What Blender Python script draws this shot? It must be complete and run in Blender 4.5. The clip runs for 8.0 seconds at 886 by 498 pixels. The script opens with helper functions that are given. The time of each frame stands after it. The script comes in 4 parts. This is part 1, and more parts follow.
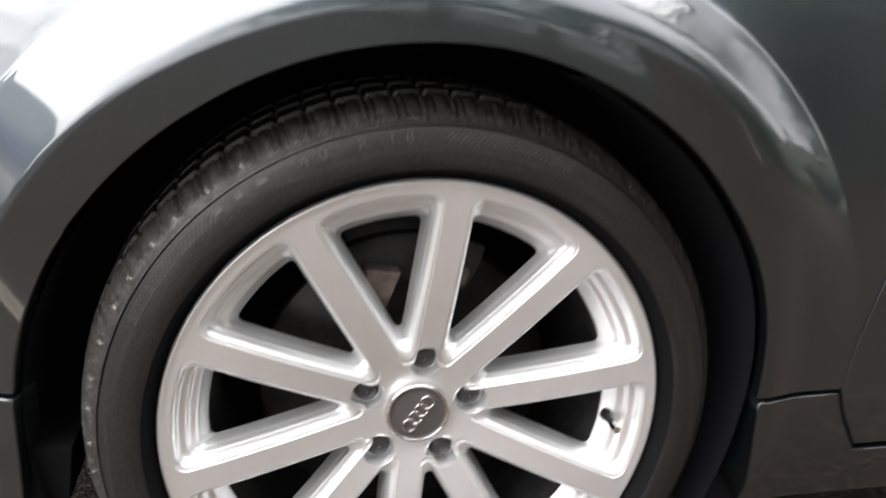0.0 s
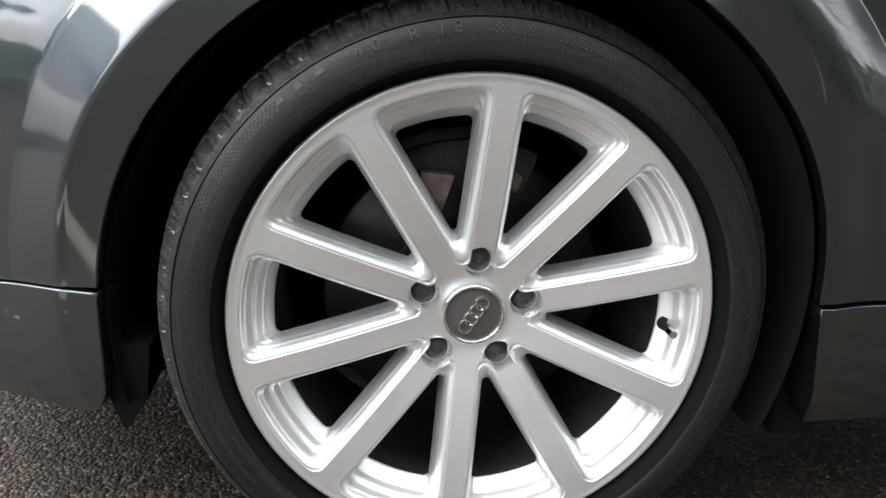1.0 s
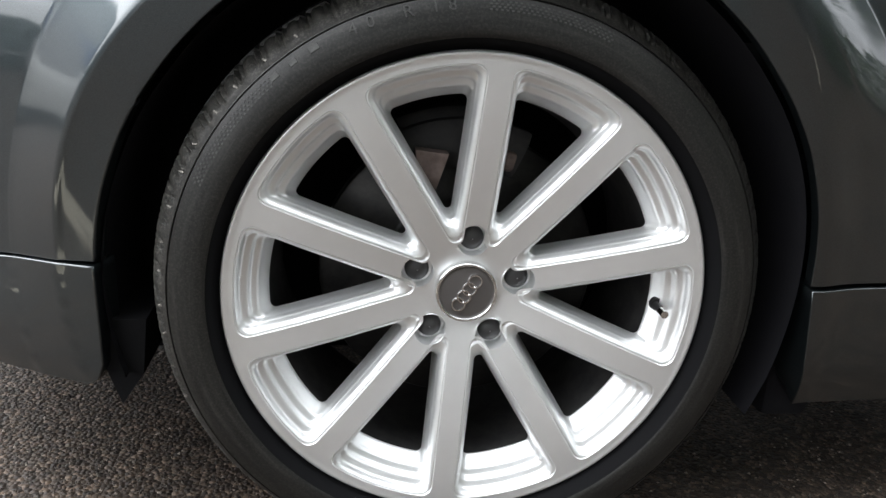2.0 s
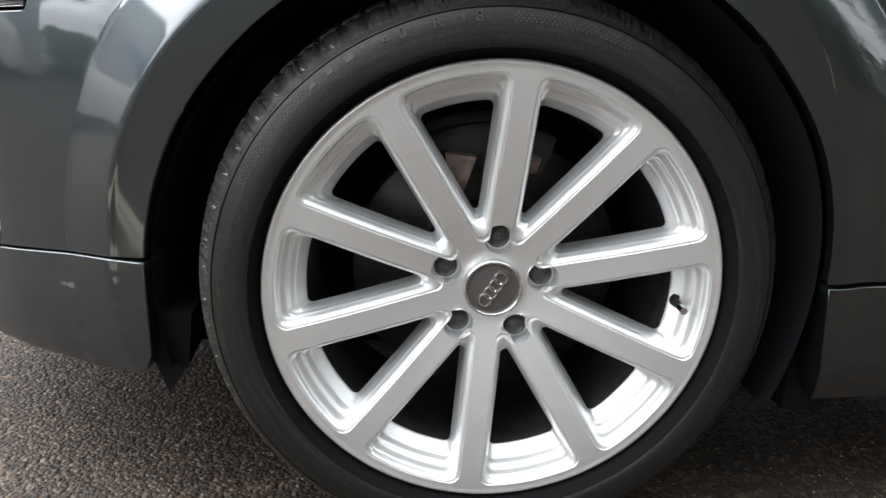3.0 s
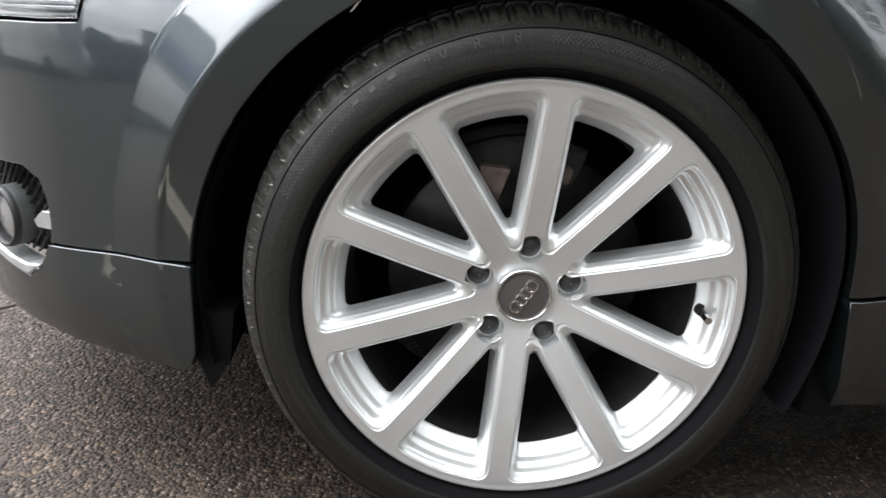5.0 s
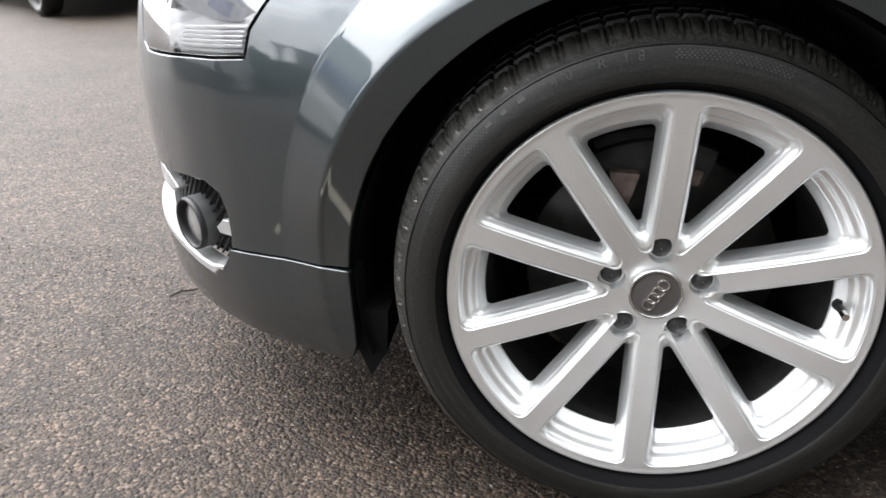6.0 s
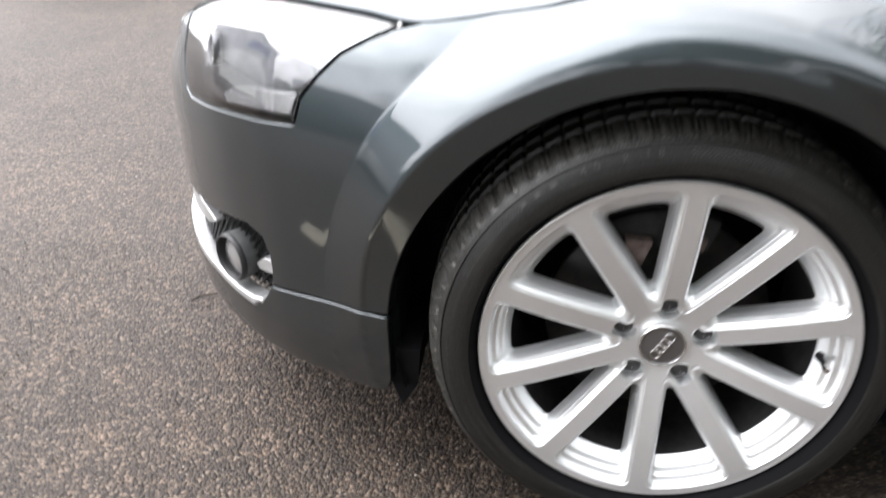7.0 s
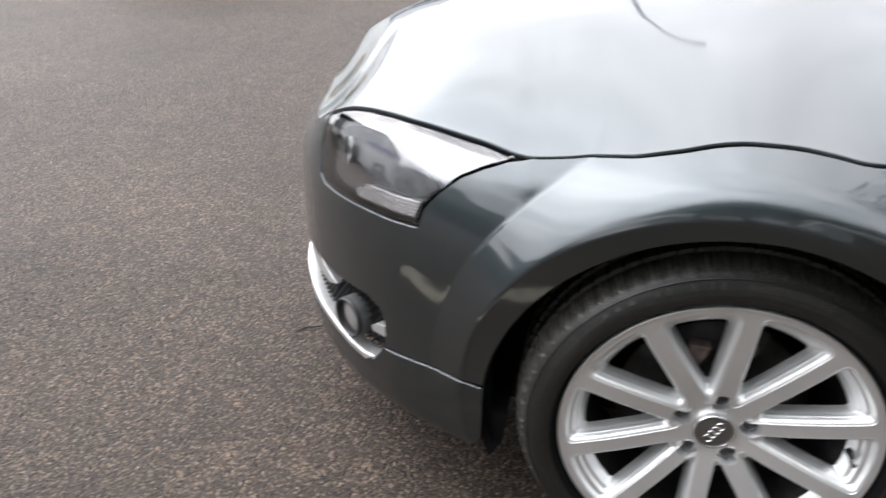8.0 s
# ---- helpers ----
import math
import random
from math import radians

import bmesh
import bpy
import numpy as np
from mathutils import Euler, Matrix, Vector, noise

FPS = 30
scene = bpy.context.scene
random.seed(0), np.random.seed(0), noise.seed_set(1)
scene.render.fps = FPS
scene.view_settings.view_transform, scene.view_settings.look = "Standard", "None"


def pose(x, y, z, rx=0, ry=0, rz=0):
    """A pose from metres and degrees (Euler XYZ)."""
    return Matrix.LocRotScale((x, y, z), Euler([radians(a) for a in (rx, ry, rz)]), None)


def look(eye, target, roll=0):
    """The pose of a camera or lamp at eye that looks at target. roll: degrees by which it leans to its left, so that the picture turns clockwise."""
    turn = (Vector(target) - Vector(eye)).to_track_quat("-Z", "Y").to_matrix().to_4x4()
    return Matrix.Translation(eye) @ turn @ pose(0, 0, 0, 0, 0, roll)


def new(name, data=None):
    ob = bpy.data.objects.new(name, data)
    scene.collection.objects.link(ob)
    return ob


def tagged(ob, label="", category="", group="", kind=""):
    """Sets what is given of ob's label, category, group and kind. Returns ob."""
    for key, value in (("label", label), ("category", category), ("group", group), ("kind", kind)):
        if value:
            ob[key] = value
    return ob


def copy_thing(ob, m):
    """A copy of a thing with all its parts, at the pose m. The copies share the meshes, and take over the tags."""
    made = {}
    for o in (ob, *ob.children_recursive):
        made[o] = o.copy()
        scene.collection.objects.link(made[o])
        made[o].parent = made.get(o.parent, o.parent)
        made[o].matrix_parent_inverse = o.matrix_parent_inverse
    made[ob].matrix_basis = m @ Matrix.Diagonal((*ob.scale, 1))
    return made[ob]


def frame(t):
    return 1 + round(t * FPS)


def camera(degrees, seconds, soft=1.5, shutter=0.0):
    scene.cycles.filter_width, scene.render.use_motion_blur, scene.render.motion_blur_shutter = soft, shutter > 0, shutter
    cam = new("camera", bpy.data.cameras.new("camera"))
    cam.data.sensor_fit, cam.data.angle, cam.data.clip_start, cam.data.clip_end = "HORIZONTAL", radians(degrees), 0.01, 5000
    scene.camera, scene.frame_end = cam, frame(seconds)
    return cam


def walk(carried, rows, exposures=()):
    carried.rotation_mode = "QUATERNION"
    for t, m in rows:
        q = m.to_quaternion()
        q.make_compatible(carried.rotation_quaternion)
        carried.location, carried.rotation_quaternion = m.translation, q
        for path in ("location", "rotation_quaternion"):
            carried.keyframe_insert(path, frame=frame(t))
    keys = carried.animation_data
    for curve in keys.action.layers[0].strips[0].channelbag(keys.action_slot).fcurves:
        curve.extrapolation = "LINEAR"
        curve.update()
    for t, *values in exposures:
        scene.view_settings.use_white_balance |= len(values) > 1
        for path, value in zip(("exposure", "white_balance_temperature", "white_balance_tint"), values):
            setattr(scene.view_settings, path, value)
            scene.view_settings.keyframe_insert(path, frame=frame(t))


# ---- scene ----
cam = camera(57.7, 8.0, shutter=0.45)
PATH = [
    (0, (-0.153, -0.678, 0.735), (0.282, 1.167, 0.098), 4.7),
    (0.2, (-0.148, -0.701, 0.653), (0.218, 1.19, 0.115), 2.7),
    (0.5, (-0.143, -0.718, 0.629), (0.139, 1.168, 0.025), 2.0),
    (1, (-0.131, -0.744, 0.626), (0.108, 1.153, 0.039), 2.2),
    (1.2, (-0.128, -0.749, 0.621), (0.116, 1.143, 0.022), 2.2),
    (2.3, (-0.119, -0.756, 0.621), (0.102, 1.131, -0.005), 2.8),
    (2.5, (-0.12, -0.761, 0.621), (0.1, 1.124, -0.009), 2.5),
    (3, (-0.12, -0.797, 0.63), (0.027, 1.099, 0.012), 2.1),
    (3.5, (-0.116, -0.799, 0.629), (0.008, 1.103, 0.021), 2.3),
    (4, (-0.123, -0.795, 0.63), (0.033, 1.103, 0.019), 2.6),
    (5.3, (-0.145, -0.842, 0.679), (-0.092, 1.038, -0.001), 2.6),
    (5.5, (-0.144, -0.87, 0.68), (-0.175, 1.018, 0.022), 1.9),
    (5.8, (-0.147, -0.883, 0.722), (-0.256, 0.972, -0.019), 0.9),
    (5.9, (-0.138, -0.893, 0.708), (-0.273, 0.958, -0.039), 1.5),
    (6, (-0.12, -0.856, 0.761), (-0.394, 0.959, -0.034), -3.3),
    (6.2, (-0.168, -0.892, 0.727), (-0.409, 0.968, 0.033), -2.0),
    (6.5, (-0.195, -0.884, 0.746), (-0.381, 0.981, 0.046), -0.6),
    (6.6, (-0.214, -0.889, 0.742), (-0.355, 0.973, 0.027), 0.6),
    (6.8, (-0.221, -0.888, 0.844), (-0.393, 0.899, -0.039), 0.1),
    (7, (-0.188, -0.905, 0.939), (-0.389, 0.861, 0.022), -1.8),
    (7.2, (-0.184, -0.946, 1.049), (-0.339, 0.823, 0.127), -1.1),
    (7.5, (-0.156, -0.987, 1.148), (-0.383, 0.782, 0.244), 0.0),
    (7.7, (-0.151, -1.011, 1.18), (-0.468, 0.736, 0.261), 0.1),
    (8, (-0.238, -1.039, 1.188), (-0.569, 0.692, 0.243), -0.3),
]
walk(cam, [(t, look(eye, target, roll)) for t, eye, target, roll in PATH], exposures=((0.0, 2.38, 6850, 15), (0.5, 2.25, 6750, 14), (1.0, 2.12, 6550, 11), (2.5, 1.98, 6500, 10), (4.0, 1.98, 6500, 10), (5.5, 2.06, 6550, 11), (6.1, 2.12, 6550, 12), (6.5, 2.1, 6550, 13), (7.0, 2.15, 6550, 13), (7.5, 1.98, 6550, 13), (8.0, 1.6, 6550, 13)))

# ---- world, sun ----
world = bpy.data.worlds.new("overcast_sky")
scene.world = world
world.use_nodes = True
wn, wl = world.node_tree.nodes, world.node_tree.links
sky = wn.new("ShaderNodeTexSky")
sky.sky_type, sky.sun_disc = "NISHITA", False
sky.sun_elevation, sky.sun_rotation = radians(45), radians(-72)
sky.air_density, sky.dust_density, sky.ozone_density = 1.0, 4.5, 0.6
mute = wn.new("ShaderNodeHueSaturation")
mute.inputs["Saturation"].default_value = 0.30
wl.new(sky.outputs["Color"], mute.inputs["Color"])
# a broken layer of cloud over the whole sky, brighter overhead than at the horizon
way = wn.new("ShaderNodeTexCoord")
axes = wn.new("ShaderNodeSeparateXYZ")
wl.new(way.outputs["Generated"], axes.inputs["Vector"])


def sky_math(kind, a, b):
    n = wn.new("ShaderNodeMath")
    n.operation = kind
    for i, v in enumerate((a, b)):
        if isinstance(v, (int, float)):
            n.inputs[i].default_value = v
        else:
            wl.new(v, n.inputs[i])
    return n.outputs["Value"]


up = sky_math("MAXIMUM", axes.outputs["Z"], 0.0)
flat_sky = wn.new("ShaderNodeCombineXYZ")
low = sky_math("ADD", up, 0.28)
wl.new(sky_math("DIVIDE", axes.outputs["X"], low), flat_sky.inputs["X"])
wl.new(sky_math("DIVIDE", axes.outputs["Y"], low), flat_sky.inputs["Y"])
billow = wn.new("ShaderNodeTexNoise")
billow.inputs["Scale"].default_value, billow.inputs["Detail"].default_value, billow.inputs["Roughness"].default_value = 2.6, 8.0, 0.6
wl.new(flat_sky.outputs["Vector"], billow.inputs["Vector"])
tone = wn.new("ShaderNodeMapRange")
tone.inputs["From Min"].default_value, tone.inputs["From Max"].default_value = 0.32, 0.68
tone.inputs["To Min"].default_value, tone.inputs["To Max"].default_value = 0.68, 1.30
wl.new(billow.outputs["Fac"], tone.inputs["Value"])
dome = sky_math("ADD", sky_math("MULTIPLY", up, 5.2), 3.6)
# the veiled sun: cloud is brighter around it
toward = wn.new("ShaderNodeVectorMath")
toward.operation = "DOT_PRODUCT"
toward.inputs[1].default_value = Vector((-.78, .18, .58)).normalized()
wl.new(way.outputs["Generated"], toward.inputs[0])
glow = sky_math("POWER", sky_math("MAXIMUM", toward.outputs["Value"], 0.0), 2.0)
dome = sky_math("MULTIPLY", dome, sky_math("ADD", sky_math("MULTIPLY", glow, 1.4), 0.74))
cloud = wn.new("ShaderNodeCombineXYZ")
bright = sky_math("MULTIPLY", dome, tone.outputs["Result"])
wl.new(sky_math("MULTIPLY", bright, 0.965), cloud.inputs["X"])
wl.new(bright, cloud.inputs["Y"])
wl.new(sky_math("MULTIPLY", bright, 1.045), cloud.inputs["Z"])
cover = wn.new("ShaderNodeMix")
cover.data_type = "RGBA"
cover.inputs[0].default_value = 0.85
wl.new(mute.outputs["Color"], cover.inputs[6])
wl.new(cloud.outputs["Vector"], cover.inputs[7])
wl.new(cover.outputs[2], wn["Background"].inputs["Color"])
wn["Background"].inputs["Strength"].default_value = 0.15
sun_data = bpy.data.lights.new("sun", "SUN")
sun_data.energy, sun_data.angle, sun_data.color = 0.5, radians(120), (1.0, 0.995, 0.985)
sun = new("sun", sun_data)
sun.matrix_world = look((-2.6, 2.4, 3.6), (0, 0, 0))

# ---- materials ----
def material(name, colour=(.5, .5, .5), rough=.5, metal=0.0, coat=0.0, **more):
    m = bpy.data.materials.new(name)
    m.use_nodes = True
    b = m.node_tree.nodes["Principled BSDF"]
    b.inputs["Base Color"].default_value = (*colour, 1)
    b.inputs["Roughness"].default_value = rough
    b.inputs["Metallic"].default_value = metal
    b.inputs["Coat Weight"].default_value = coat
    b.inputs["Coat Roughness"].default_value = .03
    for key, value in more.items():
        b.inputs[key.replace("_", " ")].default_value = value
    return m


def node(m, kind, **values):
    n = m.node_tree.nodes.new("ShaderNode" + kind)
    for key, value in values.items():
        if key in n.inputs:
            n.inputs[key].default_value = value
        else:
            n.inputs[key.replace("_", " ")].default_value = value
    return n


def wire(m, a, out, b, into):
    m.node_tree.links.new(a.outputs[out], b.inputs[into])


def ramp(m, stops, source=None, out="Fac"):
    n = m.node_tree.nodes.new("ShaderNodeValToRGB")
    e = n.color_ramp.elements
    while len(e) < len(stops):
        e.new(.5)
    for k, (p, c) in zip(e, stops):
        k.position, k.color = p, (*c, 1) if len(c) == 3 else c
    if source:
        wire(m, source, out, n, "Fac")
    return n


def shader(m):
    return m.node_tree.nodes["Principled BSDF"]


def grain(m, scale, strength, distance, detail=4, kind="NoiseTexture"):
    """Fine relief."""
    c = node(m, "TexCoord")
    n = node(m, "Tex" + kind.replace("Texture", ""), Scale=scale) if kind != "NoiseTexture" else node(m, "TexNoise", Scale=scale, Detail=detail)
    wire(m, c, "Object", n, "Vector")
    b = node(m, "Bump", Strength=strength, Distance=distance)
    wire(m, n, "Fac" if kind == "NoiseTexture" else "Distance", b, "Height")
    wire(m, b, "Normal", shader(m), "Normal")
    return c, n, b


def speckle(m, scale, dark, light, lo=.35, hi=.65, detail=5):
    """Base colour that wanders between two colours."""
    c = node(m, "TexCoord")
    n = node(m, "TexNoise", Scale=scale, Detail=detail, Roughness=.65)
    wire(m, c, "Object", n, "Vector")
    r = ramp(m, ((lo, dark), (hi, light)), n)
    wire(m, r, "Color", shader(m), "Base Color")
    return r


# dark grey metallic car paint: flakes under a clear coat, a film of road dust
PAINT = material("dark_grey_metallic_paint", (.085, .092, .094), .46, 1.0, 1.0, Coat_IOR=1.68)
c, n, b = grain(PAINT, 900, .10, .0004, 2)
speckle(PAINT, 1400, (.036, .0455, .0495), (.058, .071, .077), .3, .7, 2)
dust = node(PAINT, "TexNoise", Scale=5, Detail=6, Roughness=.7)
wire(PAINT, c, "Object", dust, "Vector")
wire(PAINT, ramp(PAINT, ((.35, (.045, .045, .045)), (.75, (.11, .11, .11))), dust), "Color", shader(PAINT), "Coat Roughness")

SILVER = material("silver_wheel_lacquer", (.62, .63, .63), .40, .76, .25)
c = node(SILVER, "TexCoord")
n = node(SILVER, "TexNoise", Scale=70, Detail=8, Roughness=.7)
wire(SILVER, c, "Object", n, "Vector")
split = node(SILVER, "SeparateXYZ")
wire(SILVER, c, "Object", split, "Vector")
flat = node(SILVER, "CombineXYZ")
wire(SILVER, split, "X", flat, "X")
wire(SILVER, split, "Z", flat, "Z")
length = SILVER.node_tree.nodes.new("ShaderNodeVectorMath")
length.operation = "LENGTH"
wire(SILVER, flat, "Vector", length, 0)
edge = ramp(SILVER, ((.2445, (0, 0, 0)), (.2472, (1, 1, 1))), length, "Value")
chips = ramp(SILVER, ((.58, (0, 0, 0)), (.65, (1, 1, 1))), n)
both = node(SILVER, "Mix")
both.data_type, both.blend_type = "RGBA", "MULTIPLY"
both.inputs[0].default_value = 1
wire(SILVER, edge, "Color", both, 6)
wire(SILVER, chips, "Color", both, 7)
kerbed = node(SILVER, "Mix")
kerbed.data_type = "RGBA"
wire(SILVER, both, 2, kerbed, 0)
big = node(SILVER, "TexNoise", Scale=14, Detail=5, Roughness=.6)
wire(SILVER, c, "Object", big, "Vector")
tone = ramp(SILVER, ((.3, (.80, .81, .81)), (.7, (.86, .87, .87))), big)
wire(SILVER, tone, "Color", kerbed, 6)
kerbed.inputs[7].default_value = (.60, .565, .54, 1)
wire(SILVER, kerbed, 2, shader(SILVER), "Base Color")
fine = node(SILVER, "TexNoise", Scale=1600, Detail=2)
wire(SILVER, c, "Object", fine, "Vector")
bump = node(SILVER, "Bump", Strength=.12, Distance=.0003)
wire(SILVER, fine, "Fac", bump, "Height")
wire(SILVER, bump, "Normal", shader(SILVER), "Normal")

RUBBER = material("worn_tyre_rubber", (.03, .03, .03), .41, Specular_IOR_Level=.32)
c, n, b = grain(RUBBER, 220, .35, .0008, 6)
split = node(RUBBER, "SeparateXYZ")
wire(RUBBER, c, "Object", split, "Vector")
disc = node(RUBBER, "CombineXYZ")
wire(RUBBER, split, "X", disc, "X")
wire(RUBBER, split, "Z", disc, "Z")
out = RUBBER.node_tree.nodes.new("ShaderNodeVectorMath")
out.operation = "LENGTH"
wire(RUBBER, disc, "Vector", out, 0)
angle = RUBBER.node_tree.nodes.new("ShaderNodeMath")
angle.operation = "ARCTAN2"
wire(RUBBER, split, "X", angle, 0)
wire(RUBBER, split, "Z", angle, 1)
round_about = node(RUBBER, "CombineXYZ")
wire(RUBBER, out, "Value", round_about, "X")
wire(RUBBER, angle, "Value", round_about, "Y")
stretch = node(RUBBER, "Mapping", Scale=(170, 2.4, 1))
wire(RUBBER, round_about, "Vector", stretch, "Vector")
streak = node(RUBBER, "TexNoise", Scale=1.0, Detail=6, Roughness=.7)
wire(RUBBER, stretch, "Vector", streak, "Vector")
scuffs = ramp(RUBBER, ((.36, (.006, .006, .0058)), (.56, (.0125, .0125, .0118)), (.80, (.040, .039, .036))), streak)
fleck = node(RUBBER, "TexNoise", Scale=420, Detail=4, Roughness=.75)
wire(RUBBER, c, "Object", fleck, "Vector")
dusty = ramp(RUBBER, ((.47, (0, 0, 0)), (.70, (1, 1, 1))), fleck)
shoulder = ramp(RUBBER, ((.2965, (.22, .22, .22)), (.3040, (.95, .95, .95))), out, "Value")
amount = node(RUBBER, "Mix")
amount.data_type, amount.blend_type = "RGBA", "MULTIPLY"
amount.inputs[0].default_value = 1
wire(RUBBER, dusty, "Color", amount, 6)
wire(RUBBER, shoulder, "Color", amount, 7)
road_dust = node(RUBBER, "Mix")
road_dust.data_type = "RGBA"
wire(RUBBER, amount, 2, road_dust, 0)
wire(RUBBER, scuffs, "Color", road_dust, 6)
road_dust.inputs[7].default_value = (.105, .099, .087, 1)
wire(RUBBER, road_dust, 2, shader(RUBBER), "Base Color")
# blacker than the sidewall: the tyre's ring next to the rim, and the flap
BEAD = material("plain_black_rubber", (.007, .007, .0076), .9, Specular_IOR_Level=.06)
grain(BEAD, 220, .2, .0005)
# mottled near-black for the inner wheel barrel and the brake caliper
MOTTLED_BLACK = material("mottled_black", (.02, .02, .022), .7, .2)
speckle(MOTTLED_BLACK, 40, (.012, .012, .013), (.035, .033, .032))
PLASTIC = material("black_liner_plastic", (.009, .009, .0108), .85, Specular_IOR_Level=.12)
grain(PLASTIC, 160, .3, .001)
TRIM = material("black_trim_rubber", (.015, .015, .016), .5)
BOLT = material("grey_bolt_cap_plastic", (.05, .05, .051), .36)
grain(BOLT, 500, .15, .0004)
CAP = material("grey_cap_lacquer", (.13, .123, .12), .35, .5)
grain(CAP, 300, .08, .0003)
CHROME = material("bright_chrome", (.80, .80, .80), .12, 1.0)
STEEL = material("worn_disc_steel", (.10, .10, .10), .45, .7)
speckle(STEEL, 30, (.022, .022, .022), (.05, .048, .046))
RUST = material("rusty_cast_iron", (.20, .12, .08), .85, .2)
speckle(RUST, 35, (.06, .042, .036), (.19, .145, .13))
grain(RUST, 120, .5, .002)
SATIN = material("satin_silver_trim", (.4, .4, .4), .34, .7)
speckle(SATIN, 30, (.58, .585, .585), (.68, .685, .685))
TUBE = material("grey_lamp_tube", (.24, .24, .235), .42, .4)
speckle(TUBE, 30, (.12, .125, .125), (.18, .185, .18))
GLASS = material("clear_lamp_lens", (1, 1, 1), .02, 0, 0, Transmission_Weight=1.0, IOR=1.58)
DARKGLASS = material("tinted_window_glass", (.02, .025, .025), .03, 0, .5)
REFLECTOR = material("lamp_reflector", (.36, .365, .37), .26, 1.0)
grain(REFLECTOR, 60, .15, .002)
HOUSING = material("grey_lamp_housing", (.3, .31, .33), .3, .7)
speckle(HOUSING, 20, (.20, .205, .215), (.30, .305, .315))

from mathutils.geometry import delaunay_2d_cdt


# ---- the car's outer skin ----
PLAN = ((3.29, .895), (3.27, .55), (3.16, .24), (2.9, .07), (2.468, .01), (1.6, .02), (1.0, .02), (.6, .012), (.36, .004), (.1, .0),
        (-.15, .008), (-.3, .028), (-.377, .049), (-.45, .083), (-.52, .119), (-.58, .157), (-.663, .227), (-.754, .332), (-.815, .437),
        (-.856, .5475), (-.881, .6985), (-.891, .895))
ARCH_X, ARCH_Z, ARCH_R = .004, .318, .368


def spline(points, n):
    """A smooth curve through the points, n steps between two of them."""
    p = np.array(points, float)
    p = np.vstack([2 * p[0] - p[1], p, 2 * p[-1] - p[-2]])
    out = []
    for i in range(1, len(p) - 2):
        for k in range(n):
            t = k / n
            a, b, c, d = p[i - 1:i + 3]
            out.append(.5 * (2 * b + (c - a) * t + (2 * a - 5 * b + 4 * c - d) * t * t + (3 * b - a - 3 * c + d) * t ** 3))
    return np.array(out + [p[-2]])


def table(x, xs, ys):
    """Smooth values between the rows of a table."""
    xs, ys = np.array(xs, float), np.array(ys, float)
    x = np.clip(x, xs[0], xs[-1])
    m = np.gradient(ys, xs)
    i = np.clip(np.searchsorted(xs, x) - 1, 0, len(xs) - 2)
    h = xs[i + 1] - xs[i]
    t = (x - xs[i]) / h
    return (ys[i] * (2 * t ** 3 - 3 * t * t + 1) + h * m[i] * (t ** 3 - 2 * t * t + t) + ys[i + 1] * (3 * t * t - 2 * t ** 3) + h * m[i + 1] * (t ** 3 - t * t))


def smooth(a, b, x):
    t = np.clip((x - a) / (b - a), 0, 1)
    return t * t * (3 - 2 * t)


CURVE = spline(PLAN, 24)
ARC = np.concatenate([[0], np.cumsum(np.linalg.norm(np.diff(CURVE, axis=0), axis=1))])
ARC -= np.interp(0, -CURVE[:, 0], ARC)
SIDE = np.gradient(CURVE, ARC, axis=0)
OUT = np.stack([SIDE[:, 1], -SIDE[:, 0]], 1)
OUT /= np.linalg.norm(OUT, axis=1)[:, None]
OUT *= -1 if OUT[len(OUT) // 2, 1] > 0 else 1
U_TAIL, U_NOSE = ARC[0], ARC[-1]


def u_of(x):
    """The place along the outline at which the flank stands at x."""
    return np.interp(-np.asarray(x, float), -CURVE[:, 0], ARC)


def shell(u, z):
    """The flank without its wheel arches."""
    x, y = np.interp(u, ARC, CURVE[:, 0]), np.interp(u, ARC, CURVE[:, 1])
    nx, ny = np.interp(u, ARC, OUT[:, 0]), np.interp(u, ARC, OUT[:, 1])
    ln = np.hypot(nx, ny)
    nx, ny = nx / ln, ny / ln
    wing = table(z, (.12, .16, .19, .24, .33, .5, .53, .56, .59, .62, .66, .70, .74, .78, .83), (.05, .022, .008, 0, 0, 0, .0005, .003, .0075, .0145, .027, .047, .089, .145, .23))
    door = table(z, (.12, .17, .22, .30, .45, .6, .7, .78, .84, .88), (.06, .03, .012, .002, .0, .008, .02, .042, .07, .10))
    fore = smooth(.35, .62, u)
    wing = np.where(z > .56, wing * (1 - .28 * fore), wing)
    back = smooth(.09, .33, -u)
    d = wing * (1 - back) + door * back + .052 * smooth(.86, 1.12, u) * smooth(.57, .71, z)
    return x - nx * d, y - ny * d


CREASE = .482


def inner_crease(a):
    """Radius at which the flare's band turns into the arch lip, by angle."""
    return table(a, (-40, 20, 46, 58, 70, 81, 98, 118, 136, 220), (.368, .368, .370, .374, .385, .392, .400, .408, .417, .417))


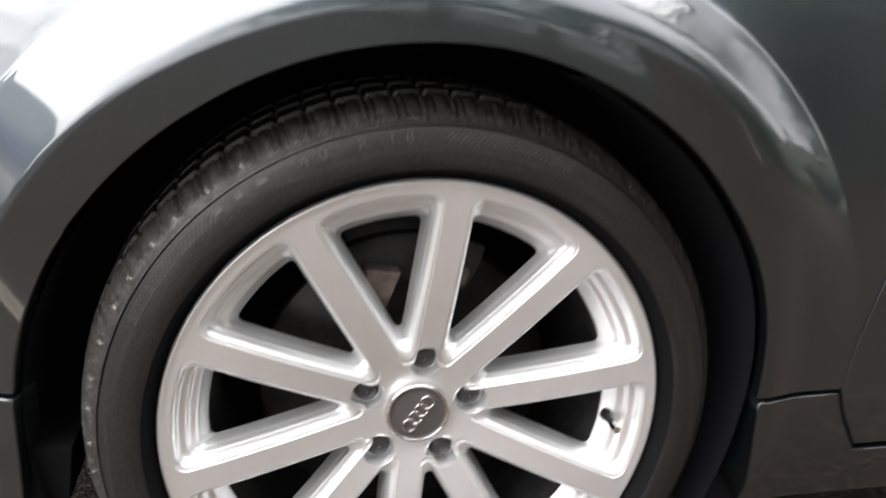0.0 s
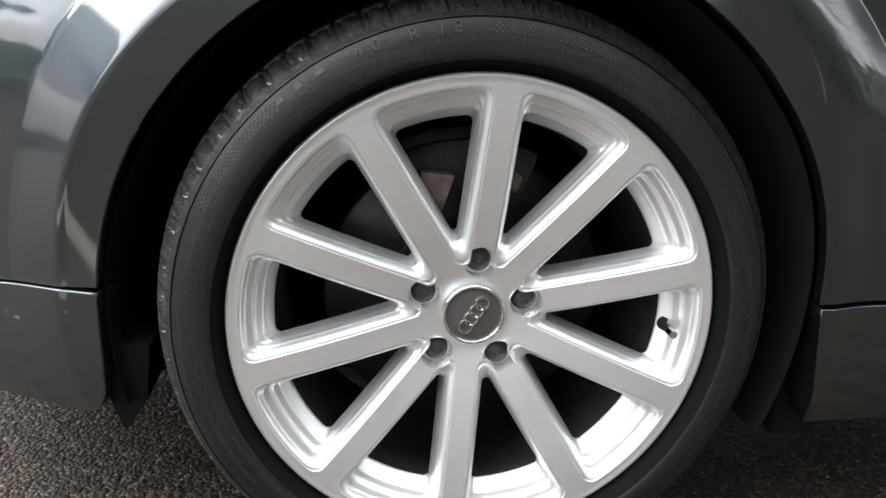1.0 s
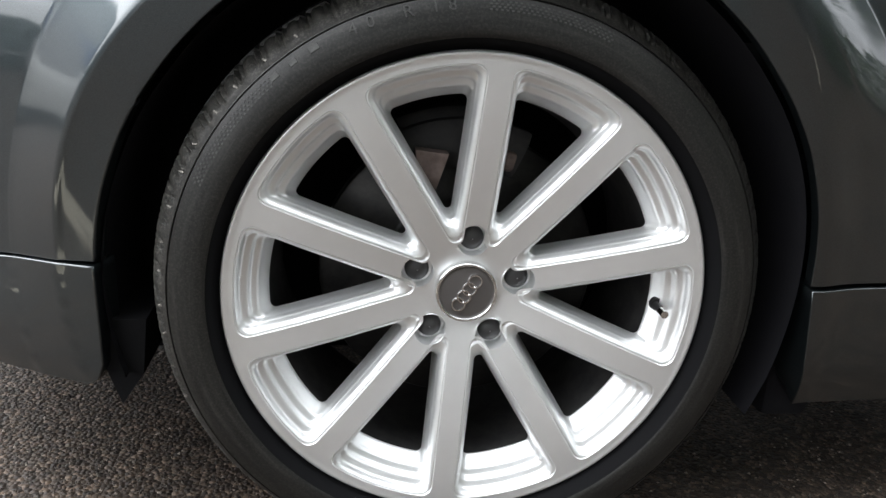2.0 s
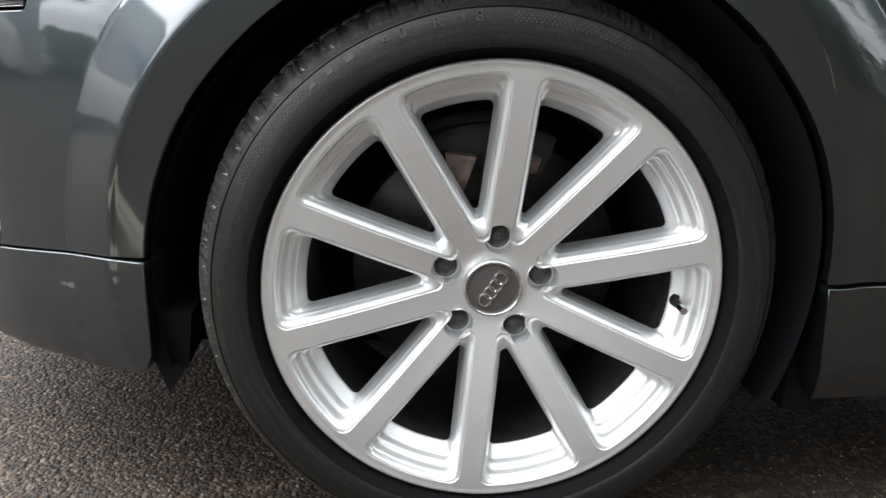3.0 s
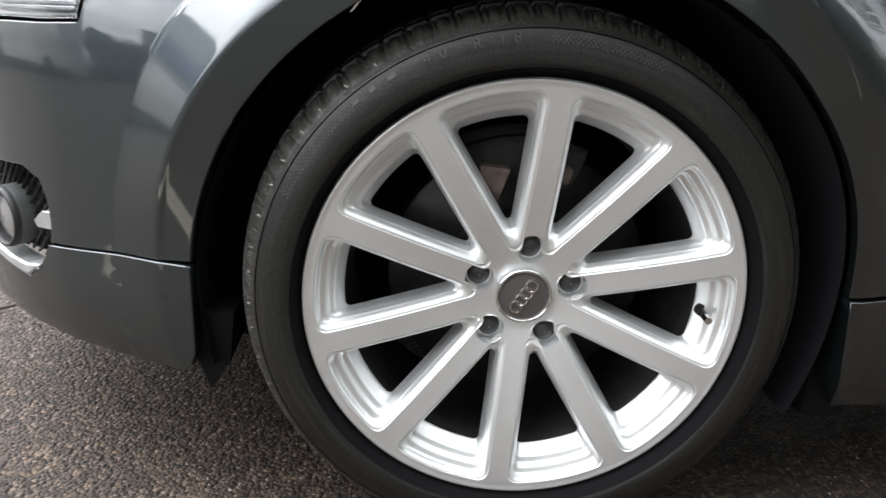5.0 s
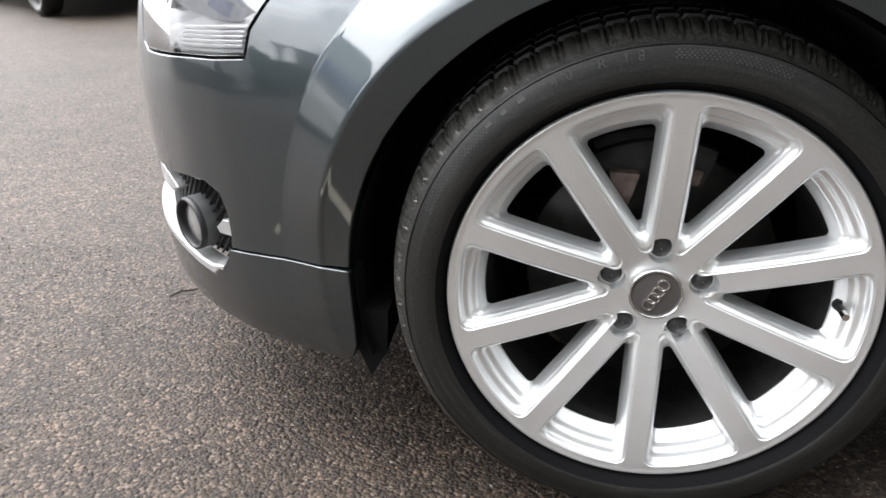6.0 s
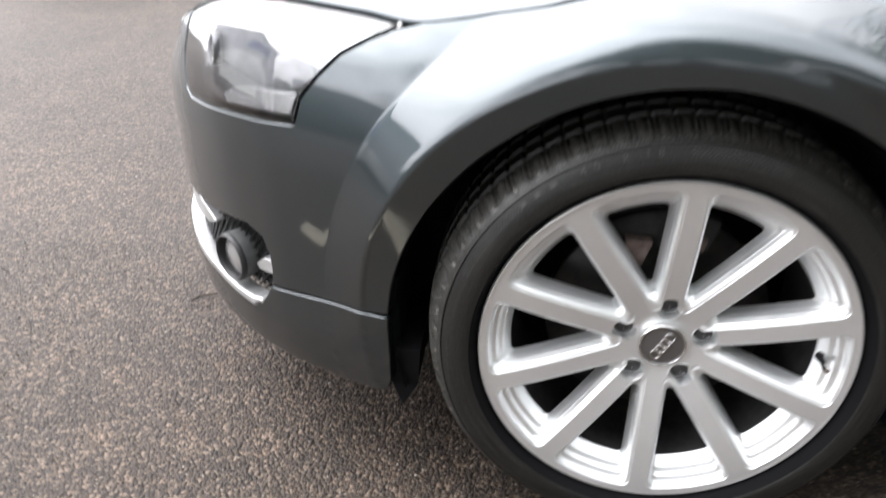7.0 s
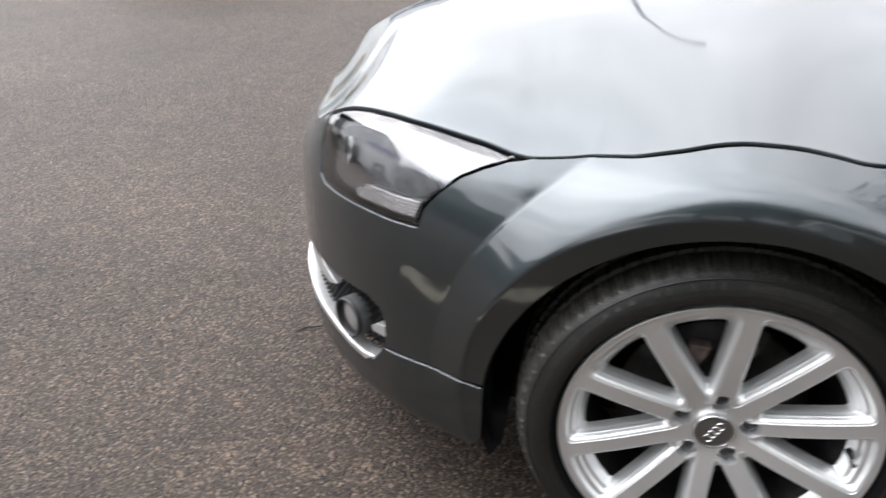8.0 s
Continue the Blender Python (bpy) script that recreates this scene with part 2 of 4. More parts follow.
def flare_rows():
    """Mesh points in rings along the creases of the front arch, and a test for the lattice that they replace."""
    pts = []
    for k, a in enumerate(np.arange(2, 188, 1.0)):
        e = float(inner_crease(a))
        w = .07 * (CREASE - e)
        rs = [e - 6 * w, e - 4 * w, e - 2.4 * w, e - w, e, e + w] + list(np.linspace(e + w, CREASE - .0027, 8)[1:]) + [CREASE, CREASE + .0027, CREASE + .008, CREASE + .0145]
        pts += [(float(u_of(ARCH_X + r * math.cos(math.radians(a)))), ARCH_Z + r * math.sin(math.radians(a))) for r in rs]

    def near(p):
        r = np.hypot(np.interp(p[:, 0], ARC, CURVE[:, 0]) - ARCH_X, p[:, 1] - ARCH_Z)
        return (r < CREASE + .019) & (r > .36)
    return near, np.array(pts)



def flank(u, z):
    """The outer skin of the near side: metres along the outline from the front axle towards the nose, and height."""
    u, z = np.broadcast_arrays(np.asarray(u, float), np.asarray(z, float))
    x, y = shell(u, z)
    for cx, sign in ((ARCH_X, 1), (2.468, -1)):
        dx = (x - cx) * sign
        r, a = np.hypot(dx, z - ARCH_Z), np.degrees(np.arctan2(z - ARCH_Z, dx))
        a = np.where(a < -90, a + 360, a)
        lip = table(a, (-40, 0, 30, 67, 94, 119, 146, 160, 175, 215), (.0, -.007, -.03, -.04, -.030, -.010, .010, .021, .035, .045))
        lip = lip + .019 * smooth(146, 178, a) * np.interp(r, (.368, .417), (0, 1))
        inner = inner_crease(a)
        far = np.radians(a)
        brim = shell(u_of(cx + sign * CREASE * np.cos(far)), ARCH_Z + CREASE * np.sin(far))[1]
        t = np.clip((r - inner) / (CREASE - inner), -.3, 1.3)
        e, g = .07, .04
        w = 1 - np.where(t < -e, 0, np.where(t < e, (t + e) ** 2 / (4 * e), np.where(t < 1 - g, t, np.where(t < 1 + g, 1 - (1 + g - t) ** 2 / (4 * g), 1))))
        brim = y + (brim - y) * (1 - smooth(.90, 1.04, t)) * smooth(100, 135, a)
        crown = .016 * 4 * np.clip(t, 0, 1) * (1 - np.clip(t, 0, 1)) * smooth(15, 45, a) * (1 - smooth(108, 140, a))
        crown = crown + .015 * smooth(.05, .45, t) * (1 - smooth(.45, .76, t)) * smooth(35, 65, a) * (1 - smooth(92, 114, a))
        k = smooth(.14, .24, z) * (1 - smooth(40, -5, a) * smooth(.37, .42, r) * .7)
        y = np.where((abs(x - cx) < .62) & (y < .5), y * (1 - k) + k * np.where(t > 1.05, y, np.minimum(brim, lip) * w + brim * (1 - w) - crown), y)
    return np.stack([x, y, z], -1)


FLARE = flare_rows()

# ---- mesh helpers ----
def mesh_from(name, verts, faces, mats, normals=None, slots=None):
    me = bpy.data.meshes.new(name)
    me.from_pydata([tuple(map(float, v)) for v in verts], [], faces)
    for m in mats if isinstance(mats, (list, tuple)) else [mats]:
        me.materials.append(m)
    me.polygons.foreach_set("use_smooth", [True] * len(me.polygons))
    if slots is not None:
        me.polygons.foreach_set("material_index", slots)
    me.update()
    if normals is not None:
        me.normals_split_custom_set_from_vertices([tuple(map(float, k)) for k in normals])
    return me


def part(name, me, parent, label="", place=None):
    ob = new(name, me)
    ob.parent = parent
    if place is not None:
        ob.matrix_basis = place
    return tagged(ob, label)


def mesh_of(name, bm, mats, flat=False):
    bmesh.ops.recalc_face_normals(bm, faces=bm.faces)
    me = bpy.data.meshes.new(name)
    bm.to_mesh(me)
    bm.free()
    for m in mats if isinstance(mats, (list, tuple)) else [mats]:
        me.materials.append(m)
    me.polygons.foreach_set("use_smooth", [not flat] * len(me.polygons))
    if not flat:
        me.set_sharp_from_angle(angle=radians(38))
    return me


def box(bm, size, place=Matrix(), bevel=0.0, segments=2):
    got = bmesh.ops.create_cube(bm, size=1, matrix=place @ Matrix.Diagonal((*size, 1)))["verts"]
    if bevel:
        edges = {e for v in got for e in v.link_edges}
        bmesh.ops.bevel(bm, geom=list(edges), offset=bevel, segments=segments, profile=.5, affect="EDGES")


def rod(bm, r1, r2, depth, place=Matrix(), segments=24):
    bmesh.ops.create_cone(bm, cap_ends=True, segments=segments, radius1=r1, radius2=r2, depth=depth, matrix=place)


def lathe(profile, segments, start=0.0):
    """Spin (radius, y) pairs round the y axis."""
    verts, faces, k = [], [], len(profile)
    for i in range(segments):
        a = start + 2 * math.pi * i / segments
        for r, y in profile:
            verts.append((r * math.cos(a), y, r * math.sin(a)))
    for i in range(segments):
        j = (i + 1) % segments
        for q in range(k - 1):
            faces.append((i * k + q, i * k + q + 1, j * k + q + 1, j * k + q))
    return verts, faces


def ring(bm, big, small, place, major=40, minor=8):
    """A torus in the xz plane."""
    rows = []
    for i in range(major):
        a = 2 * math.pi * i / major
        row = []
        for j in range(minor):
            b = 2 * math.pi * j / minor
            r = big + small * math.cos(b)
            row.append(bm.verts.new(place @ Vector((r * math.cos(a), small * math.sin(b), r * math.sin(a)))))
        rows.append(row)
    for i in range(major):
        for j in range(minor):
            bm.faces.new((rows[i][j], rows[(i + 1) % major][j], rows[(i + 1) % major][(j + 1) % minor], rows[i][(j + 1) % minor]))


def inside(poly, pts):
    """Which of the points lie in the polygon."""
    poly, pts = np.asarray(poly), np.asarray(pts)
    hit = np.zeros(len(pts), bool)
    for (x1, y1), (x2, y2) in zip(poly, np.roll(poly, -1, 0)):
        cross = (y1 > pts[:, 1]) != (y2 > pts[:, 1])
        if y1 != y2:
            hit ^= cross & (pts[:, 0] < (x2 - x1) * (pts[:, 1] - y1) / (y2 - y1) + x1)
    return hit


def dense(poly, step):
    """A closed outline with a point every step."""
    out = []
    for a, b in zip(poly, list(poly[1:]) + [poly[0]]):
        a, b = np.array(a, float), np.array(b, float)
        n = max(1, int(round(np.linalg.norm(b - a) / step)))
        out += [a + (b - a) * i / n for i in range(n)]
    return np.array(out)


def shrink(poly, d):
    """The outline moved inwards by d."""
    p = np.asarray(poly, float)
    area = np.sum(p[:, 0] * np.roll(p[:, 1], -1) - np.roll(p[:, 0], -1) * p[:, 1])
    t = np.roll(p, -1, 0) - np.roll(p, 1, 0)
    n = np.stack([-t[:, 1], t[:, 0]], 1) / np.maximum(np.linalg.norm(t, axis=1), 1e-9)[:, None]
    return p + n * d * (1 if area > 0 else -1)


def triangles(loops, step, holes=(), rows=None):
    """Triangles that fill the first outline but for the holes, over a staggered lattice."""
    outer = np.asarray(loops)
    lo, hi = outer.min(0), outer.max(0)
    gx, gy = np.arange(lo[0], hi[0], step), np.arange(lo[1], hi[1], step * .87)
    grid = np.array([(x + (j % 2) * step * .5, y) for j, y in enumerate(gy) for x in gx])
    if rows is not None:
        grid = np.vstack([grid[~rows[0](grid)], rows[1]])
    keep = inside(shrink(outer, step * .45), grid)
    for h in holes:
        keep &= ~inside(shrink(h, -step * .45), grid)
    pts, edges = [tuple(p) for p in outer], []
    count = len(outer)
    edges += [(i, (i + 1) % count) for i in range(count)]
    for h in holes:
        s, k = len(pts), len(h)
        pts += [tuple(p) for p in h]
        edges += [(s + i, s + (i + 1) % k) for i in range(k)]
    rim = len(pts)
    pts += [tuple(p) for p in grid[keep]]
    v, _, f, *_ = delaunay_2d_cdt([Vector(map(float, p)) for p in pts], edges, [], 0, 1e-7)
    v = np.array([tuple(p) for p in v])
    f = [tuple(t) for t in f]
    mid = np.array([v[list(t)].mean(0) for t in f])
    ok = inside(outer, mid)
    for h in holes:
        ok &= ~inside(h, mid)
    return v, [t for t, o in zip(f, ok) if o], rim

# ---- the grey coupe ----
YC = .895
ARCH_SPLIT = 150
car = tagged(new("car"), "dark grey metallic coupe with silver ten-spoke wheels, parked on asphalt", "car")


def skin_normal(u, z, skin):
    e = .0015
    du, dz = skin(u + e, z) - skin(u - e, z), skin(u, z + e) - skin(u, z - e)
    n = np.cross(dz, du)
    return n / np.maximum(np.linalg.norm(n, axis=-1), 1e-9)[..., None]


def panel(name, outline, mats, parent, step=.011, gap=.0022, lift=0.0, depth=.014, skin=flank, holes=(), label="", sides=(1, -1), solid=0.0, flush=(), bev=1.0, rows=None):
    """Skin panels, near side and far side, with rounded edges that turn inwards."""
    loop = dense(outline, step * .8)
    free = np.ones(len(loop))
    for a, b in zip(flush, flush[1:]):
        a, b = np.array(a), np.array(b)
        t = np.clip((loop - a) @ (b - a) / ((b - a) @ (b - a)), 0, 1)
        free[np.linalg.norm(loop - a - t[:, None] * (b - a), axis=1) < 1e-4] = 0
    loop = loop + (shrink(loop, gap) - loop) * free[:, None]
    hs = [shrink(dense(h, step * .8), -gap) for h in holes]
    v, f, rim = triangles(loop, step, hs, rows)
    p, n = skin(v[:, 0], v[:, 1]), skin_normal(v[:, 0], v[:, 1], skin)
    p = p + n * lift
    verts, norms, faces = list(p), list(n), [t[::-1] for t in f]
    for lp, sign in [(loop, 1)] + [(h, -1) for h in hs]:
        q, m = skin(lp[:, 0], lp[:, 1]), skin_normal(lp[:, 0], lp[:, 1], skin)
        inner = shrink(lp, .002 * sign)
        away = q - skin(inner[:, 0], inner[:, 1])
        away -= m * np.sum(away * m, 1)[:, None]
        away /= np.maximum(np.linalg.norm(away, axis=1), 1e-9)[:, None]
        q = q + m * lift
        k = (free if sign > 0 else np.ones(len(lp)))[:, None]
        k = k * bev
        rings = [(q, m), (q + (away * .0009 - m * .0006) * k, m + away * np.minimum(k, 1)), (q + (away * .0013 - m * .0018) * k, m * (1 - np.minimum(k, 1)) + away), (q + away * .0013 * k - m * depth, away)]
        base, k = len(verts), len(lp)
        for pos, nor in rings:
            verts += list(pos)
            norms += list(nor)
        turn = np.sum(lp[:, 0] * np.roll(lp[:, 1], -1) - np.roll(lp[:, 0], -1) * lp[:, 1]) * sign > 0
        for a in range(3):
            for i in range(k):
                j = (i + 1) % k
                quad = (base + a * k + i, base + a * k + j, base + (a + 1) * k + j, base + (a + 1) * k + i)
                faces.append(quad if turn else quad[::-1])
    if solid:
        base = len(verts)
        verts += list(p - n * solid)
        norms += list(-n)
        faces += [tuple(base + i for i in t) for t in f]
    made = []
    verts, norms = np.array(verts), np.array(norms)
    for side in sides:
        if side > 0:
            me = mesh_from(name, verts, faces, mats, norms)
        else:
            flip = np.array([1, -1, 1])
            me = mesh_from(name, verts * flip + np.array([0, 2 * YC, 0]), [t[::-1] for t in faces], mats, norms * flip)
        made.append(part(name, me, parent, label))
    return made


def arch_radius(a):
    """The front arch opens a little wider towards the bumper and is tighter towards the door."""
    return float(np.interp(a, (-20, 42, 60, 85, 125, 144, 152, 160, 168, 178, 200), (.3565, .3575, .3625, .368, .369, .3715, .3745, .3765, .3795, .383, .385)))


def arch(a0, a1, n, cx=ARCH_X):
    rs = [(a, arch_radius(a) if cx == ARCH_X else ARCH_R) for a in np.linspace(a0, a1, n)]
    return [(float(u_of(cx + r * math.cos(radians(a)))), ARCH_Z + r * math.sin(radians(a))) for a, r in rs]


SHUT = ((-.80, .805), (-.62, .790), (-.45, .775), (-.3, .766), (-.2, .762), (-.145, .7645), (-.10, .7715), (-.06, .777), (-.02, .7795), (.025, .7795), (.066, .7755), (.11, .7675),
        (.145, .7605), (.172, .7545), (.205, .7485), (.251, .7405), (.30, .734), (.345, .7305), (.452, .739), (.58, .747), (.67, .744), (.73, .738), (.777, .729), (.839, .705), (.877, .683), (.95, .677), (1.1, .676), (1.3, .678), (U_NOSE, .68))


def shut(u0, u1, n=40):
    us = np.linspace(u0, u1, n)
    return [(float(u), float(table(u, [a for a, _ in SHUT], [b for _, b in SHUT]))) for u in us]


LAMP_REAR = [(.384, .722), (.422, .708), (.455, .69), (.488, .659), (.515, .627)]
LAMP_LOW = [(.524, .592), (.589, .5875), (.654, .585), (.708, .582), (.77, .579), (.812, .579), (.834, .590), (.844, .640), (.842, .685)]
wing = [(float(u_of(.475)), .336)] + arch(3, ARCH_SPLIT, 60) + [(.43, .565)] + [LAMP_LOW[0]] + LAMP_REAR[::-1] + shut(.341, float(u_of(.56)), 50) + \
       [(float(u_of(x)), z) for x, z in ((.535, .64), (.505, .50), (.482, .40))]
SEAM = [arch(ARCH_SPLIT, ARCH_SPLIT, 1)[0], (.43, .565), LAMP_LOW[0]]
panel("front_wing", wing, PAINT, car, step=.0075, gap=.0017, flush=SEAM, rows=FLARE)
FOG = [(.612, .319), (.607, .345), (.608, .373), (.621, .399), (.66, .411), (.72, .406), (.78, .398), (.84, .394), (.92, .392), (1.0, .385), (1.15, .37), (1.22, .36), (1.24, .33), (1.22, .30)]
bumper = arch(ARCH_SPLIT, 176.5, 12) + [(.43, .337), (.534, .327)] + FOG + [(U_NOSE - .002, .30)] + shut(U_NOSE - .002, .838, 24) + LAMP_LOW[::-1] + [(.43, .565)]
panel("front_bumper", bumper, PAINT, car, step=.007, gap=.0016, depth=.02, flush=SEAM, bev=1.8, rows=FLARE)
LIP_TOP = [(.622, .30), (.638, .280), (.665, .262), (.72, .264), (.83, .272), (.96, .281), (1.15, .288), (1.22, .296)]
lip = [(.3815, .3365), (.43, .335), (.534, .3245), (.612, .316)] + LIP_TOP + [(U_NOSE - .002, .298), (U_NOSE - .002, .185), (1.2, .186), (.9, .189), (.6, .192), (.45, .192), (.41, .194), (.394, .203), (.385, .222), (.3825, .26)]
panel("bumper_lip", lip, PAINT, car, gap=.0016, lift=.0032, depth=.035, bev=1.4)
strip = [(.634, .276), (.639, .2835), (.650, .2835), (.668, .279), (.72, .2795), (.83, .287), (.96, .296), (1.12, .303), (1.12, .288)] + LIP_TOP[1:6][::-1]
panel("intake_strip", strip, SATIN, car, step=.006, gap=.0045, lift=.006, depth=.03, bev=3.0, label="satin silver strip along the air intake")
blade = [(.790, .368), (.84, .380), (.92, .391), (1.05, .386), (1.14, .372), (1.12, .345), (1.0, .348), (.90, .350), (.83, .352)]
panel("intake_blade", blade, SATIN, car, step=.008, gap=.001, lift=-.004, depth=.03, label="satin silver blade across the air intake")
panel("intake_back", dense(FOG + LIP_TOP[::-1], .02), PLASTIC, car, step=.03, gap=-.035, lift=-.075, depth=.01)

# honeycomb grille behind the fog lamp
bm = bmesh.new()
for k in range(34):
    for s in (-1, 1):
        pts = [(u, .33 + s * (u - .60 - .018 * (k - 8))) for u in np.linspace(.6, 1.2, 70)]
        pts = [p for p in pts if .285 < p[1] < .408 and .612 < p[0] < 1.2]
        if len(pts) < 2:
            continue
        pts = np.array(pts)
        q, n = flank(pts[:, 0], pts[:, 1]), skin_normal(pts[:, 0], pts[:, 1], flank)
        q = q - n * (.022 + .002 * s)
        rows = []
        for c, m in zip(q, n):
            w = np.array((0, 0, .0018))
            rows.append([bm.verts.new(c + w), bm.verts.new(c + m * .003), bm.verts.new(c - w), bm.verts.new(c - m * .003)])
        for a, b in zip(rows, rows[1:]):
            for j in range(4):
                bm.faces.new((a[j], b[j], b[(j + 1) % 4], a[(j + 1) % 4]))
grille = mesh_of("mesh_grille", bm, TRIM)
part("mesh_grille", grille, car, "black diamond mesh in the air intake")

# fog lamp
fog_axis = Vector((-.64, -.77, 0)).normalized()
fog_turn = fog_axis.to_track_quat("Z", "Y").to_matrix().to_4x4()
for side in (1, -1):
    place = Matrix.Translation((-.668, .222, .330)) @ fog_turn
    if side < 0:
        place = Matrix.Translation((-.668, 2 * YC - .222, .330)) @ Vector((-.64, .77, 0)).to_track_quat("Z", "Y").to_matrix().to_4x4()
    v, f = lathe(((.0405, -.075), (.0412, -.006), (.0412, -.003), (.0402, .003), (.0366, .003), (.0356, -.004), (.0350, -.012)), 40)
    tube = mesh_from("fog_lamp", v, f, [TUBE, TRIM])
    tube.polygons.foreach_set("material_index", [1 if q.center.y > -.0055 or math.hypot(q.center.x, q.center.z) < .037 else 0 for q in tube.polygons])
    lamp = part("fog_lamp", tube, car, "round fog lamp in a grey tube with a black rim", place @ pose(0, 0, 0, 90))
    v, f = lathe(((.0351, -.012), (.027, -.007), (.013, -.004), (.0005, -.003)), 40)
    part("lens", mesh_from("fog_lens", v, f, material("fog_lens_glass", (.32, .315, .31), .25, .3, 1.0) if side > 0 else bpy.data.materials["fog_lens_glass"]), lamp)
wedge = [(.612, .332), (.612, .356), (.64, .352), (.662, .336), (.655, .328)]
panel("lamp_bracket", wedge, SATIN, car, step=.006, gap=.001, lift=-.008, depth=.02)

# headlamps
lamp_outline = shut(.838, .372, 40) + LAMP_REAR + LAMP_LOW
lenses = panel("headlamp", lamp_outline, GLASS, car, gap=.0056, lift=-.0005, depth=.004, solid=.004, label="clear headlamp with a curved lens")
for ob in lenses:
    ob.visible_shadow = False


# black sheet added behind the lamp for the dark line of its shaded gap
panel("lamp_gap_backing", lamp_outline, PLASTIC, car, gap=-.004, lift=-.042, depth=.004, label="black backing sheet added behind the headlamp so its gap looks dark")
CHROME_BOWL = material("headlamp_chrome", (.34, .345, .36), .22, 1.0)
grain(CHROME_BOWL, 9, .25, .012, 2)
# dark grey standing in for the building mirrored in the headlamp lens
MIRRORED_DARK = material("dark_grey_lens_reflection", (.08, .08, .085), .35, .4, .3)
speckle(MIRRORED_DARK, 25, (.07, .072, .077), (.14, .144, .154))
for side, lens in zip((1, -1), lenses):
    panel("lamp_bowl", lamp_outline, CHROME_BOWL, lens, step=.012, gap=.0085, lift=-.020, depth=-.016, sides=(side,), label="bright chrome lamp bowl")
    # outline of that reflection, modelled as a panel inside the lamp
    mirrored = [(.79, .690), (.765, .706), (.7155, .717), (.655, .722), (.628, .719), (.597, .704), (.550, .687), (.512, .674), (.500, .662), (.520, .645), (.545, .637), (.608, .636), (.66, .645), (.715, .656), (.765, .664)]
    panel("lens_reflection", mirrored, MIRRORED_DARK, lens, step=.008, gap=.001, lift=-.012, depth=.007, sides=(side,), label="dark grey panel shaped like a building reflected in the lens")
    for u, z, r in ((.735, .668, .022),):
        n = Vector(skin_normal(np.array(u), np.array(z), flank))
        c = Vector(flank(u, z)) - n * .013
        n = n * .4 + Vector((-.9, -.25, 0)) * .6
        if side < 0:
            n.y, c.y = -n.y, 2 * YC - c.y
        turn = Matrix.Translation(c) @ n.to_track_quat("Z", "Y").to_matrix().to_4x4() @ pose(0, 0, 0, 90)
        v, f = lathe(((r * .95, .010), (r, -.002), (r * 1.08, -.004), (r * 1.12, .010)), 36)
        bezel = part("lamp_bezel", mesh_from("lamp_bezel", v, f, HOUSING), lens, "", turn)
        v, f = lathe(((r * .96, .006), (r * .75, -.003), (r * .4, -.009), (.0004, -.011)), 30)
        part("projector_lens", mesh_from("projector_lens", v, f, DARKGLASS), lens, "", turn)
    base = [(.537, .604), (.69, .596), (.70, .608), (.66, .626), (.530, .634)]
    panel("indicator_housing", base, HOUSING, lens, step=.008, gap=.001, lift=-.011, depth=.006, sides=(side,), label="grey ribbed indicator housing")
    for k in range(5):
        z = .6055 + k * .0058
        rib = [(.538 - k * .002, z), (.685 - k * .004, z - .006), (.685 - k * .004, z - .0035), (.538 - k * .002, z + .0026)]
        panel("indicator_rib", rib, REFLECTOR, lens, step=.008, gap=0, lift=-.008, depth=.006, sides=(side,))

# bonnet: from the shut line over to the far side
CROWN = ((-.87, .655), (-.83, .690), (-.80, .722), (-.75, .757), (-.6, .812), (-.3, .853), (0, .875), (.3, .895), (.6, .915), (.85, .935))


